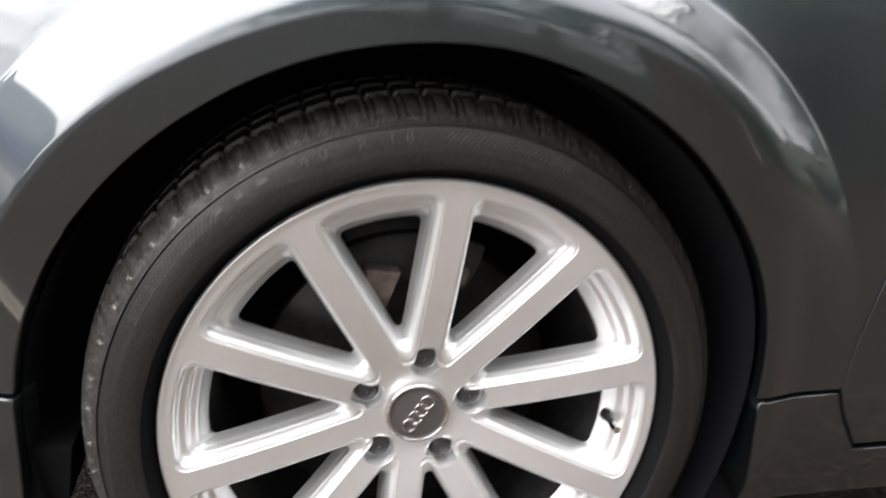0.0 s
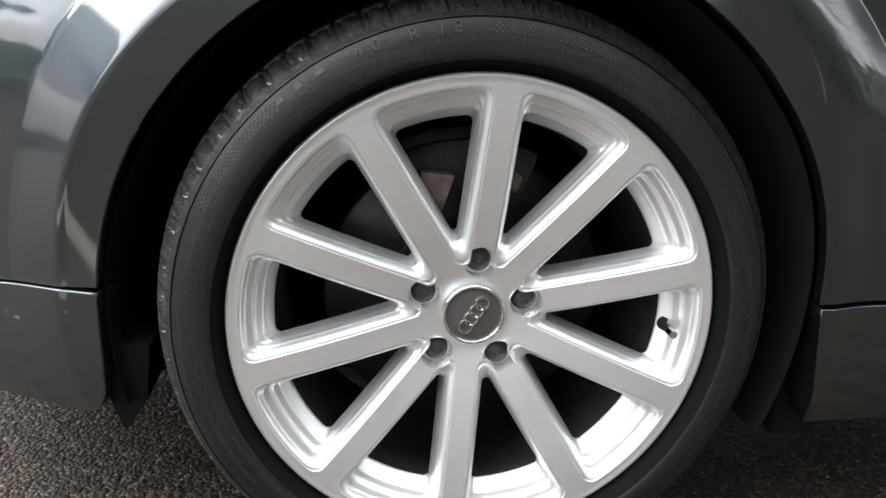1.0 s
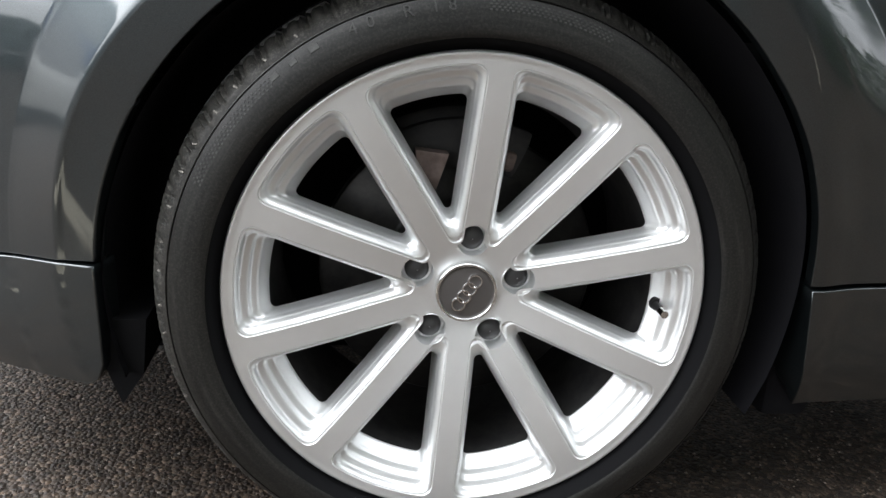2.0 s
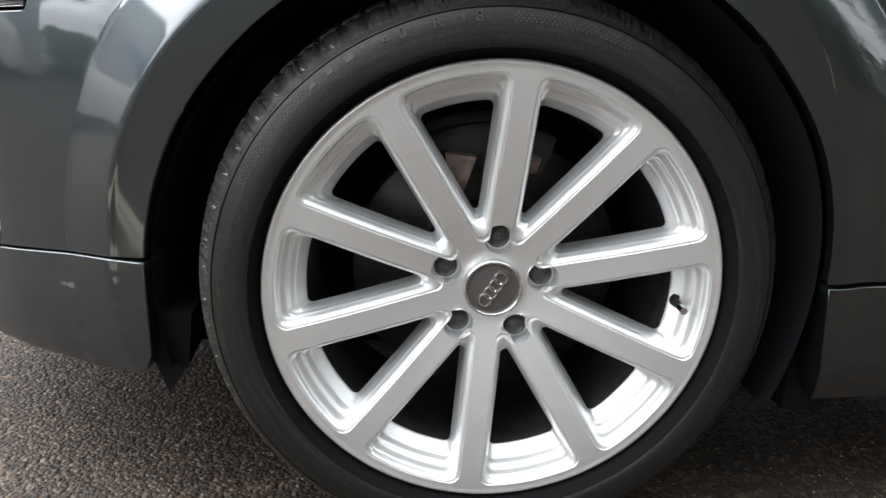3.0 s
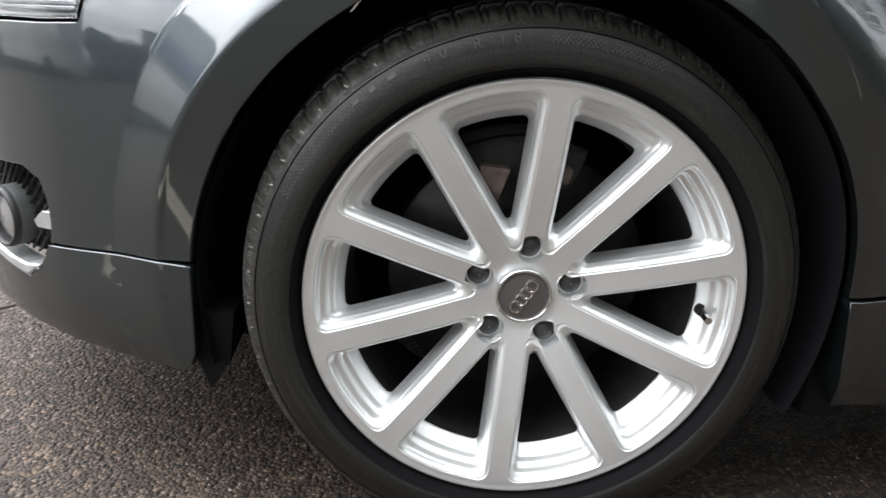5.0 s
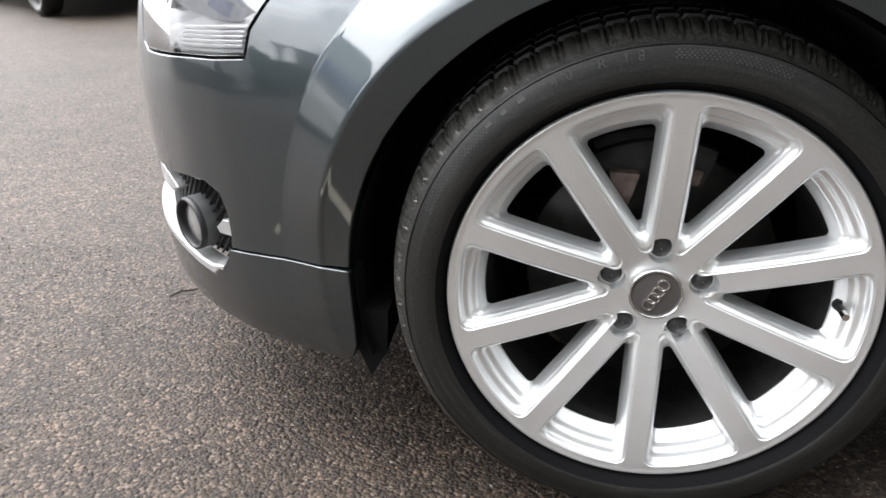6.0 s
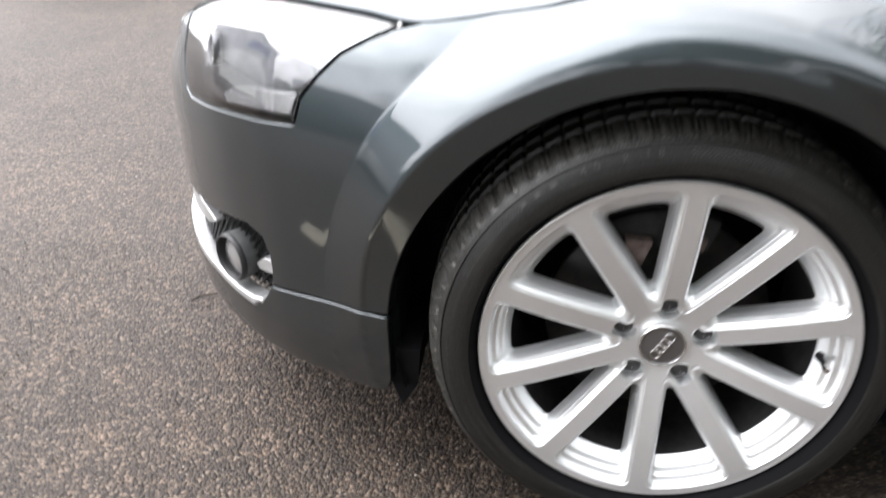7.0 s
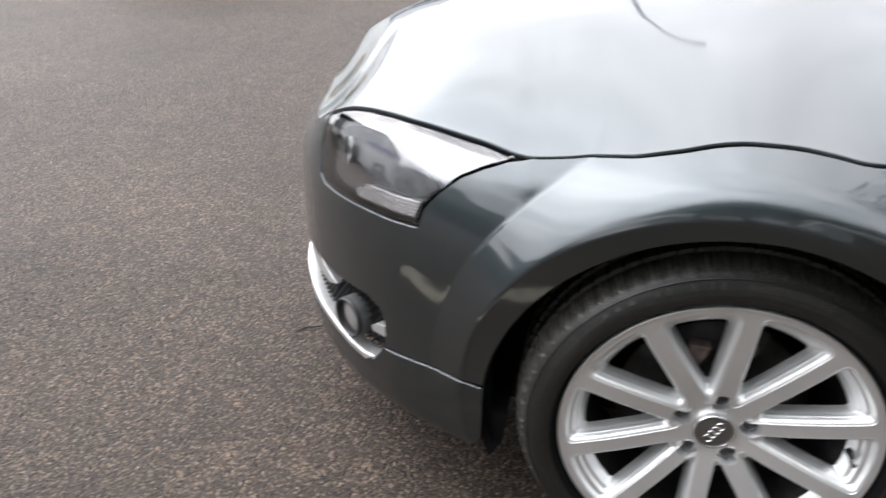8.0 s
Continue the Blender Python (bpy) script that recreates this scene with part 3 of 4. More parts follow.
def bonnet_mesh():
    us = np.concatenate([np.linspace(-.56, .34, 70), np.linspace(.345, .90, 45), np.linspace(.92, U_NOSE - .004, 30)])
    zs = np.array([z for _, z in (shut(u, u, 1)[0] for u in us)]) + .0012
    edge = flank(us, zs)
    rise = flank(us, zs + .004) - flank(us, zs - .004)
    rise /= np.linalg.norm(rise, axis=1)[:, None]
    soft = np.exp(-.5 * (np.arange(-14, 15) / 6.0) ** 2)
    pad = np.pad(rise, ((14, 14), (0, 0)), mode="edge")
    rise = np.stack([np.convolve(pad[:, i], soft / soft.sum(), "valid") for i in range(3)], 1)
    rise /= np.linalg.norm(rise, axis=1)[:, None]
    level = rise * np.array([1, 1, 0])
    rise = rise + level / np.linalg.norm(level, axis=1)[:, None] * 1.3 * smooth(U_NOSE, 1.0, us)[:, None]
    rise /= np.linalg.norm(rise, axis=1)[:, None]
    xm = np.interp(us, (-.56, .0, .4, .9, 1.2, U_NOSE), (.66, .02, -.40, -.70, -.78, -.803))
    mid = np.stack([xm, np.full(len(us), YC), table(xm, [a for a, _ in CROWN], [b for _, b in CROWN])], 1)
    rows, k = [], 46
    for t in np.linspace(0, 1, k) ** 1.25:
        span = np.linalg.norm(mid - edge, axis=1)[:, None]
        t0, t1 = rise * span * .62, np.array([0, 1, 0]) * span * .9
        rows.append(edge * (2 * t ** 3 - 3 * t * t + 1) + t0 * (t ** 3 - 2 * t * t + t) + mid * (3 * t * t - 2 * t ** 3) + t1 * (t ** 3 - t * t))
    rows = np.array(rows)
    far = rows[:-1][::-1].copy()
    far[..., 1] = 2 * YC - far[..., 1]
    rows = np.concatenate([rows, far])
    down = rows[0].copy() + np.array([0, .010, -.014])
    down2 = rows[-1].copy() + np.array([0, -.010, -.014])
    rows = np.concatenate([[down], rows, [down2]])
    a, b = rows.shape[:2]
    faces = [(i * b + j, i * b + j + 1, (i + 1) * b + j + 1, (i + 1) * b + j) for i in range(a - 1) for j in range(b - 1)]
    me = mesh_from("bonnet", rows.reshape(-1, 3), faces, PAINT)
    return me


bonnet = part("bonnet", bonnet_mesh(), car, "smooth dark grey bonnet reflecting a white sky")

# doors, sills, rear quarters and tail
X2 = 2.468
panel("door", [(float(u_of(x)), z) for x, z in ((.475, .337), (.482, .40), (.505, .50), (.535, .64), (.562, .79), (.575, .86), (1.72, .87), (1.80, .6), (1.70, .42), (1.66, .258), (.52, .258), (.492, .30))], PAINT, car, step=.03)
panel("sill", [(float(u_of(x)), z) for x, z in ((.3625, .333), (.473, .333), (.49, .298), (.52, .253), (1.66, .253), (2.09, .253), (2.09, .18), (.388, .18), (.373, .25))], PAINT, car, step=.02, lift=.002, depth=.04)
panel("rear_quarter", [(float(u_of(x)), z) for x, z in ((1.665, .258), (1.705, .42), (1.805, .6), (1.725, .87), (2.9, .87))] + [(-3.35, .87), (-3.35, .32), (float(u_of(2.84)), .32)] +
      arch(0, 180, 60, X2)[::1] + [(float(u_of(2.095)), .258)], PAINT, car, step=.03)
panel("rear_bumper", [(-3.355, .87), (U_TAIL + .002, .87), (U_TAIL + .002, .2), (float(u_of(2.84)), .2), (float(u_of(2.84)), .315), (-3.355, .315)], PAINT, car, step=.035)


def cabin():
    """Windscreen, roof, side windows and tailgate, each a mesh of its own."""
    xs = np.linspace(.60, 3.20, 66)
    top = table(xs, (.55, .75, 1.0, 1.25, 1.5, 1.8, 2.2, 2.6, 2.9, 3.1, 3.25), (.885, .99, 1.14, 1.27, 1.335, 1.35, 1.30, 1.19, 1.05, .95, .885))
    belt = flank(u_of(xs), np.full(len(xs), .868))[:, 1] + .004
    k = 61
    a = np.linspace(0, math.pi, k)
    y = YC - (YC - belt)[:, None] * (np.sign(np.cos(a)) * abs(np.cos(a)) ** .62)[None] * (1 - .16 * np.sin(a)[None] * smooth(.9, 1.3, top)[:, None])
    z = .868 + (np.maximum(top, .88) - .868)[:, None] * (np.sin(a) ** .72)[None]
    verts = np.stack([np.repeat(xs[:, None], k, 1), y, z], -1)
    sets = {}
    for i in range(len(xs) - 1):
        for j in range(k - 1):
            c = verts[i:i + 2, j:j + 2].reshape(-1, 3).mean(0)
            across = abs(c[1] - YC) / .8
            if c[0] < 1.30 and across < .72:
                key = "windscreen"
            elif 1.0 < c[0] < 2.45 and c[2] < top[i] - .10 and across > .5:
                key = "side_window" if c[1] < YC else "side_window_far"
            elif 2.35 < c[0] < 2.95 and across < .6:
                key = "rear_window"
            else:
                key = "roof"
            sets.setdefault(key, []).append((i * k + j, i * k + j + 1, (i + 1) * k + j + 1, (i + 1) * k + j))
    flat = verts.reshape(-1, 3)
    for key, fs in sets.items():
        used = sorted({i for f in fs for i in f})
        back = {i: n for n, i in enumerate(used)}
        glass = "wind" in key
        me = mesh_from(key, flat[used], [tuple(back[i] for i in f) for f in fs], DARKGLASS if glass else PAINT)
        ob = part(key.replace("_far", ""), me, car, "dark tinted glass" if glass else "")
        thick = ob.modifiers.new("thick", "SOLIDIFY")
        thick.thickness = .004


cabin()

# floor pan and wheel wells
bm = bmesh.new()
box(bm, (3.4, 1.1, .30), Matrix.Translation((1.27, YC, .36)), .03)
box(bm, (1.60, 1.70, .22), Matrix.Translation((1.24, YC, .30)), .02)
box(bm, (.16, 1.30, .30), Matrix.Translation((-.47, YC, .37)), .03)
box(bm, (.16, .7, .2), Matrix.Translation((-.62, YC, .32)), .03)
# plates and end blocks added so no lit ground shows past the wheels
for x0 in (0.0, X2):
    for side in (1, -1):
        box(bm, (.86, .03, .36), Matrix.Translation((x0, .29 if side > 0 else 2 * YC - .29, .32)))
        for dx in (.40,):
            box(bm, (.06, .24, .16), Matrix.Translation((x0 + (dx if x0 == 0 else -dx), .175 if side > 0 else 2 * YC - .175, .225)), .01)
part("underbody", mesh_of("underbody", bm, PLASTIC), car, "black underside of the car")
for cx in (0.0, X2):
    for side in (1, -1):
        verts, faces, k = [], [], 7
        rs = ((.362, .006), (.362, .10), (.360, .20), (.355, .255), (.30, .27), (.15, .272), (.001, .272))
        angles = np.linspace(-24, 197, 90)
        for a in angles:
            for r, y in rs:
                shift = float(table(a, (-40, 0, 30, 67, 94, 119, 146, 175, 215), (.012, .005, -.018, -.028, -.018, .004, .028, .047, .05))) if y < .01 else y
                if cx == 0:
                    r = r + arch_radius(a) - ARCH_R
                verts.append((cx + .004 + r * math.cos(radians(a)) * (1 if cx == 0 else -1), shift if side > 0 else 2 * YC - shift, ARCH_Z + r * math.sin(radians(a))))
        for i in range(len(angles) - 1):
            for j in range(k - 1):
                faces.append((i * k + j, i * k + j + 1, (i + 1) * k + j + 1, (i + 1) * k + j))
        part("wheel_arch_liner", mesh_from("wheel_arch_liner", verts, faces, PLASTIC), car, "black plastic wheel arch liner")
bm = bmesh.new()
tip = [(-.384, .062, .27), (-.3815, .062, .212), (-.3665, .060, .170), (-.343, .064, .205), (-.336, .062, .27)]
front, rear = [bm.verts.new(p) for p in tip], [bm.verts.new((p[0], p[1] + .16, p[2])) for p in tip]
bm.faces.new(front), bm.faces.new(rear[::-1])
for i in range(5):
    j = (i + 1) % 5
    bm.faces.new((front[i], rear[i], rear[j], front[j]))
part("splash_flap", mesh_of("splash_flap", bm, BEAD, True), car, "black plastic flap hanging below the arch")

# ---- wheels ----
SPIN = 85.5
TH = radians(18)


def face_depth(r):
    """How far the wheel's face lies behind its lip."""
    return .029 * (1 - np.clip((r - .030) / .206, 0, 1)) ** 1.6


def window(w, ro, apex, corner):
    """The outline of a gap between two spokes, on the +x axis: spoke half width, outer radius, roundings."""
    pts = []
    xc = (w + apex) / math.sin(TH)
    for a in np.linspace(math.pi / 2 + TH, 3 * math.pi / 2 - TH, 11):
        pts.append((xc + apex * math.cos(a), apex * math.sin(a)))
    # lower spoke side, outwards
    ca, cb = math.sqrt((ro - corner) ** 2 - (w + corner) ** 2), w + corner
    d, n = np.array((math.cos(TH), -math.sin(TH))), np.array((math.sin(TH), math.cos(TH)))
    start = np.array(pts[-1])
    end = d * ca + n * w
    for t in np.linspace(0, 1, 26)[1:-1]:
        pts.append(tuple(start + (end - start) * t))
    c = d * ca + n * cb
    a0, a1 = math.atan2(-n[1], -n[0]), math.atan2(c[1], c[0])
    for a in np.linspace(a0, a1, 7):
        pts.append(tuple(c + corner * np.array((math.cos(a), math.sin(a)))))
    for a in np.linspace(a1, -a1, 22)[1:-1]:
        pts.append((ro * math.cos(a), ro * math.sin(a)))
    half = len(pts)
    tail = [(x, -y) for x, y in pts[11:11 + 24 + 7]][::-1]
    return np.array(pts + tail)


def turned(p, deg):
    c, s = math.cos(radians(deg)), math.sin(radians(deg))
    return np.stack([p[:, 0] * c - p[:, 1] * s, p[:, 0] * s + p[:, 1] * c], 1)


def build_rim():
    levels = ((.0105, .2368, .0084, .0123, .0), (.0114, .2362, .0081, .0120, .0), (.0119, .2358, .0080, .0118, .0011), (.0126, .2353, .0079, .0116, .0015), (.0131, .2349, .0078, .0115, .0007),
              (.0138, .2343, .0076, .0112, .0008), (.0158, .2330, .0071, .0106, .0025), (.0175, .2320, .0066, .0101, .0046), (.0185, .2312, .0063, .0098, .0072), (.0191, .2303, .0062, .0095, .0100),
              (.0195, .2285, .0061, .0093, .0112), (.0200, .2255, .0059, .0090, .0119), (.0203, .2235, .0058, .0088, .0129), (.0206, .2222, .0057, .0086, .0150), (.0209, .2212, .0056, .0084, .0180),
              (.0212, .2192, .0054, .0082, .0196), (.0215, .2160, .0052, .0079, .0206), (.0218, .2140, .0051, .0077, .0218), (.0221, .2125, .0049, .0074, .0246), (.0225, .2106, .0047, .0071, .0276),
              (.0231, .2052, .0042, .0062, .0334), (.0234, .2043, .0040, .0060, .0350), (.0236, .2038, .0039, .0059, .0362), (.0226, .2062, .0045, .0066, .0368))
    rim_r = .2390
    gaps = [turned(window(*levels[0][:4]), SPIN + 18 + 36 * k) for k in range(10)]
    bolts = []
    for k in range(5):
        a = radians(SPIN + 72 * k)
        c = np.array((.056 * math.cos(a), .056 * math.sin(a)))
        bolts.append(np.array([c + .0172 * np.array((math.cos(b), math.sin(b))) for b in np.linspace(0, 2 * math.pi, 37)[:-1]]))
    outer = np.array([(rim_r * math.cos(a), rim_r * math.sin(a)) for a in np.linspace(0, 2 * math.pi, 361)[:-1]])
    v, f, _ = triangles(outer, .0048, gaps + bolts)
    r = np.hypot(v[:, 0], v[:, 1])
    verts = [(x, float(face_depth(q)), z) for (x, z), q in zip(v, r)]
    faces = [tuple(t) for t in f]
    slots = [0] * len(faces)
    for k in range(10):
        loops = [turned(window(*lv[:4]), SPIN + 18 + 36 * k) for lv in levels]
        base, n = len(verts), len(loops[0])
        for lp, lv in zip(loops, levels):
            d = face_depth(np.hypot(lp[:, 0], lp[:, 1]))
            verts += [(x, float(q) + lv[4], z) for (x, z), q in zip(lp, d)]
        for a in range(len(levels) - 1):
            for i in range(n):
                j = (i + 1) % n
                faces.append((base + a * n + i, base + (a + 1) * n + i, base + (a + 1) * n + j, base + a * n + j))
                slots.append(0)
    for b in bolts:
        c = b.mean(0)
        base, n = len(verts), len(b)
        for sc, dy in ((1.0, 0), (.965, .0012), (.95, .004), (.93, .016), (.01, .017)):
            verts += [(*(q := c + (p - c) * sc)[:1], float(face_depth(.056)) + dy if dy else float(face_depth(np.hypot(*p))), q[1]) for p in b]
        for a in range(4):
            for i in range(n):
                j = (i + 1) % n
                faces.append((base + a * n + i, base + (a + 1) * n + i, base + (a + 1) * n + j, base + a * n + j))
                slots.append(0)
    lip, lf = lathe(((.2390, .0), (.2405, .0), (.2432, -.0003), (.2452, -.0008), (.2466, -.0006), (.2477, .0004), (.2484, .0022), (.2486, .0044), (.2470, .009), (.242, .016), (.232, .03), (.222, .06), (.220, .20)), 360)
    base = len(verts)
    verts += lip
    faces += [tuple(base + i for i in q) for q in lf]
    slots += [0] * len(lf)
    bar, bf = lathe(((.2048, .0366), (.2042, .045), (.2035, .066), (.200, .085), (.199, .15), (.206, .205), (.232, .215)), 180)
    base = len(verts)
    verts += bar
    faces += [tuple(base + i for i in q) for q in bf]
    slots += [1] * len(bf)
    me = mesh_from("wheel", verts, faces, [SILVER, MOTTLED_BLACK], None, slots)
    bm = bmesh.new()
    bm.from_mesh(me)
    bmesh.ops.remove_doubles(bm, verts=bm.verts, dist=.00005)
    bmesh.ops.recalc_face_normals(bm, faces=bm.faces)
    bm.to_mesh(me)
    bm.free()
    me.set_sharp_from_angle(angle=radians(40))
    return me


def build_tyre():
    prof = [(.2405, .020), (.2470, .0105), (.2500, .0065), (.2535, .0010), (.2560, -.0050), (.2580, -.0100), (.2602, -.0132), (.2640, -.0146), (.2700, -.0147), (.2770, -.0141), (.2840, -.0124),
            (.2900, -.0100), (.2946, -.0076), (.2966, -.0064), (.2970, -.0036), (.2979, -.0032), (.2983, -.0056), (.2994, -.0046), (.3000, -.0032), (.3040, .0006), (.3085, .0064), (.3120, .0128), (.3150, .0200), (.3172, .0285), (.3188, .0380), (.3140, .0400), (.3140, .0480), (.3202, .0500),
            (.3212, .0760), (.3150, .0780), (.3150, .0880), (.3215, .0900), (.3217, .1050), (.3215, .1250), (.3150, .1270), (.3150, .1370), (.3212, .1390), (.3202, .1660), (.3140, .1680), (.3140, .1760), (.3188, .1780),
            (.3150, .198), (.3085, .214), (.2955, .228), (.2760, .230), (.2605, .222), (.2405, .200)]
    n = 74 * 8
    verts, faces, k = [], [], len(prof)
    for i in range(n):
        a = 2 * math.pi * i / n
        for r, y in prof:
            cut = 0
            if i % 8 == 0 and (.3035 < r) and y < .17 and y > -.005:
                cut = .0042 if r > .311 else .002
            if i % 4 == 2 and .3060 < r and -.002 < y < .04:
                cut = .0024
            verts.append(((r - cut) * math.cos(a), y + cut * .3, (r - cut) * math.sin(a)))
    for i in range(n):
        j = (i + 1) % n
        for q in range(k - 1):
            faces.append((i * k + q, i * k + q + 1, j * k + q + 1, j * k + q))
    verts = np.array(verts)
    low = verts[:, 2] < -.3165
    verts[low, 2] = -.3165 + (verts[low, 2] + .3165) * .15
    me = mesh_from("tyre", verts, faces, [RUBBER, BEAD], None, [1 if i % (k - 1) < 6 else 0 for i in range(len(faces))])
    me.flip_normals()
    me.set_sharp_from_angle(angle=radians(50))
    return me


RUBBER_LETTER = material("scuffed_raised_rubber", (.05, .05, .05), .6)
speckle(RUBBER_LETTER, 120, (.014, .014, .013), (.050, .050, .047))
wheel = part("wheel", build_rim(), car, "silver ten-spoke alloy wheel with a kerbed lip", Matrix.Translation((0, 0, ARCH_Z)))
part("tyre", build_tyre(), wheel, "black low-profile tyre with scuffed sidewall")


def wall(r):
    return -float(np.interp(r, (.2770, .284, .29, .2955, .2985), (.0141, .0124, .0100, .0072, .0050)))


# raised size marking, worn letters that cannot be read, and knurled bands on the sidewall
for ch, a in (("4", 114.6), ("0", 111.3), ("R", 104.4), ("1", 99.4), ("8", 96.4)):
    cu = bpy.data.curves.new("letter", "FONT")
    cu.body, cu.size, cu.extrude, cu.align_x = ch, .0150, .0005, "CENTER"
    ob = bpy.data.objects.new("letter", cu)
    me = bpy.data.meshes.new_from_object(ob)
    bpy.data.objects.remove(ob)
    bpy.data.curves.remove(cu)
    me.materials.clear()
    me.materials.append(RUBBER_LETTER)
    part("letter", me, wheel, "", Matrix.Rotation(-radians(a - 90), 4, "Y") @ Matrix.Translation((0, wall(.2850) - .0005, .2850)) @ Matrix.Rotation(radians(90 - 21), 4, "X"))
for a, w in ((122.3, .010), (126.8, .008), (131, .009)):
    bm = bmesh.new()
    box(bm, (w, .0010, .006), Matrix(), .0003, 1)
    part("letter", mesh_of("letter", bm, RUBBER_LETTER, True), wheel, "", Matrix.Rotation(-radians(a - 90), 4, "Y") @ Matrix.Translation((0, wall(.290), .290)) @ Matrix.Rotation(radians(-24), 4, "X"))
bm = bmesh.new()
for a0, a1 in ((66, 90), (132, 156)):
    for r, off in ((.2925, 0), (.2900, .5), (.2875, 0), (.285, .5)):
        for a in np.arange(a0 + off, a1, 1.0):
            box(bm, (.0022, .0010, .0016), Matrix.Rotation(-radians(a - 90), 4, "Y") @ Matrix.Translation((0, wall(r), r)) @ Matrix.Rotation(radians(-23), 4, "X"))
# short pale ticks along the front upper shoulder of the tyre
PALE = material("pale_tick", (.30, .28, .25), .9)
speckle(PALE, 300, (.05, .047, .042), (.30, .28, .25))
ticks = bmesh.new()
for k in range(13):
    a = 124 + 6.3 * k + (k * 37 % 5) * .25
    long = .0055 + .004 * (k * 29 % 7) / 7
    box(ticks, (.0016, .0012, long), Matrix.Rotation(-radians(a - 90), 4, "Y") @ Matrix.Translation((0, .0034, .3062)) @ Matrix.Rotation(radians(-52), 4, "X") @ Matrix.Rotation(radians(k * 37 % 16 - 26), 4, "Y"))
tagged(part("tread_ticks", mesh_of("tread_ticks", ticks, PALE, True), wheel, "short pale ticks in the tread edges"), kind="stuff")
tagged(part("sidewall_knurling", mesh_of("sidewall_knurling", bm, RUBBER_LETTER, True), wheel), kind="stuff")

v, f = lathe(((.0006, -.0062), (.0064, -.0056), (.0100, -.0038), (.0122, -.0012), (.0128, .001), (.0128, .014)), 30)
bolt_mesh = mesh_from("lug_bolt", v, f, BOLT)
for k in range(5):
    a = radians(SPIN + 72 * k)
    part("lug_bolt", bolt_mesh, wheel, "grey plastic bolt cap", Matrix.Translation((.056 * math.cos(a), .0355, .056 * math.sin(a))))
v, f = lathe(((.0004, .0200), (.012, .0203), (.026, .0212), (.0286, .0215), (.0292, .0198), (.0308, .0190), (.0324, .0198), (.0330, .022), (.0330, .034)), 64)
cap_mesh = mesh_from("centre_cap", v, f, [CAP, CHROME])
cap_mesh.polygons.foreach_set("material_index", [1 if math.hypot(q.center.x, q.center.z) > .0290 else 0 for q in cap_mesh.polygons])
cap = part("centre_cap", cap_mesh, wheel, "grey centre cap with a chrome ring")
bm = bmesh.new()
for k in range(4):
    s = (k - 1.5) * .0100
    ring(bm, .0068, .0012, Matrix.Translation((s * math.cos(radians(57)), .0196, s * math.sin(radians(57)))), 28, 6)
part("badge", mesh_of("badge", bm, CHROME), cap, "four small chrome rings")
valve_place = Matrix.Translation((.2095, .0275, -.0150)) @ Matrix.Rotation(radians(-4.5), 4, "Y")
bm = bmesh.new()
rod(bm, .0078, .0070, .006, Matrix.Translation((.001, .001, 0)) @ Matrix.Rotation(radians(90), 4, "X"))
rod(bm, .0046, .0038, .020, Matrix.Translation((-.001, -.010, 0)) @ Matrix.Rotation(radians(90), 4, "X"))
part("valve_stem", mesh_of("valve_stem", bm, [TRIM]), wheel, "black rubber tyre valve", valve_place)
bm = bmesh.new()
rod(bm, .0042, .0042, .011, Matrix.Translation((-.0015, -.0245, 0)) @ Matrix.Rotation(radians(90), 4, "X"))
part("valve_cap", mesh_of("valve_cap", bm, CHROME), wheel, "", valve_place)

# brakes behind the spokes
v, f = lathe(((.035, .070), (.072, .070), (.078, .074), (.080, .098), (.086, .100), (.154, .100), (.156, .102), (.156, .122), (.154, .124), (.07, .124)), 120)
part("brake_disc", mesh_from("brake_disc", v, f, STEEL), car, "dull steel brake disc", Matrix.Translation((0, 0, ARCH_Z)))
bm = bmesh.new()
for a0, a1, r0, r1, y0, y1 in ((62, 118, .118, .172, .072, .096), (70, 110, .150, .182, .096, .15)):
    grid = []
    for a in np.linspace(a0, a1, 15):
        row = []
        for r, y in ((r0, y1), (r0 + .004, y0 + .004), (r0 + .012, y0), (r1 - .012, y0), (r1, y0 + .008), (r1, y1)):
            row.append(bm.verts.new((r * math.cos(radians(a)), y, r * math.sin(radians(a)))))
        grid.append(row)
    for p, q in zip(grid, grid[1:]):
        for j in range(6):
            bm.faces.new((p[j], p[(j + 1) % 6], q[(j + 1) % 6], q[j]))
    bm.faces.new(grid[0]), bm.faces.new(grid[-1][::-1])
caliper_turn = Matrix.Translation((0, 0, ARCH_Z)) @ Matrix.Rotation(radians(-4), 4, "Y")
part("brake_caliper", mesh_of("brake_caliper", bm, MOTTLED_BLACK), car, "mottled black brake caliper", caliper_turn)
bm = bmesh.new()
bmesh.ops.create_cone(bm, cap_ends=True, segments=4, radius1=.014, radius2=.024, depth=.040, matrix=Matrix.Translation((-.032, .068, .124)) @ Matrix.Rotation(radians(10), 4, "Y") @ Matrix.Rotation(radians(45), 4, "Z"))
part("caliper_bracket", mesh_of("caliper_bracket", bm, RUST), car, "rusty iron caliper bracket", caliper_turn)
bm = bmesh.new()
box(bm, (.020, .016, .022), Matrix.Translation((.050, .070, .128)) @ Matrix.Rotation(radians(20), 4, "Y"), .005)
part("caliper_bracket", mesh_of("caliper_bracket", bm, RUST), car, "rusty iron caliper bracket", caliper_turn)
v, f = lathe(((.0005, .064), (.05, .064), (.070, .0665), (.0735, .069), (.0735, .08)), 60)
part("hub", mesh_from("hub", v, f, RUST), car, "rusty hub", Matrix.Translation((0, 0, ARCH_Z)))
copy_thing(wheel, pose(X2, 0, ARCH_Z, 0, 31, 0))
copy_thing(wheel, pose(0, 2 * YC, ARCH_Z, 0, 0, 180))
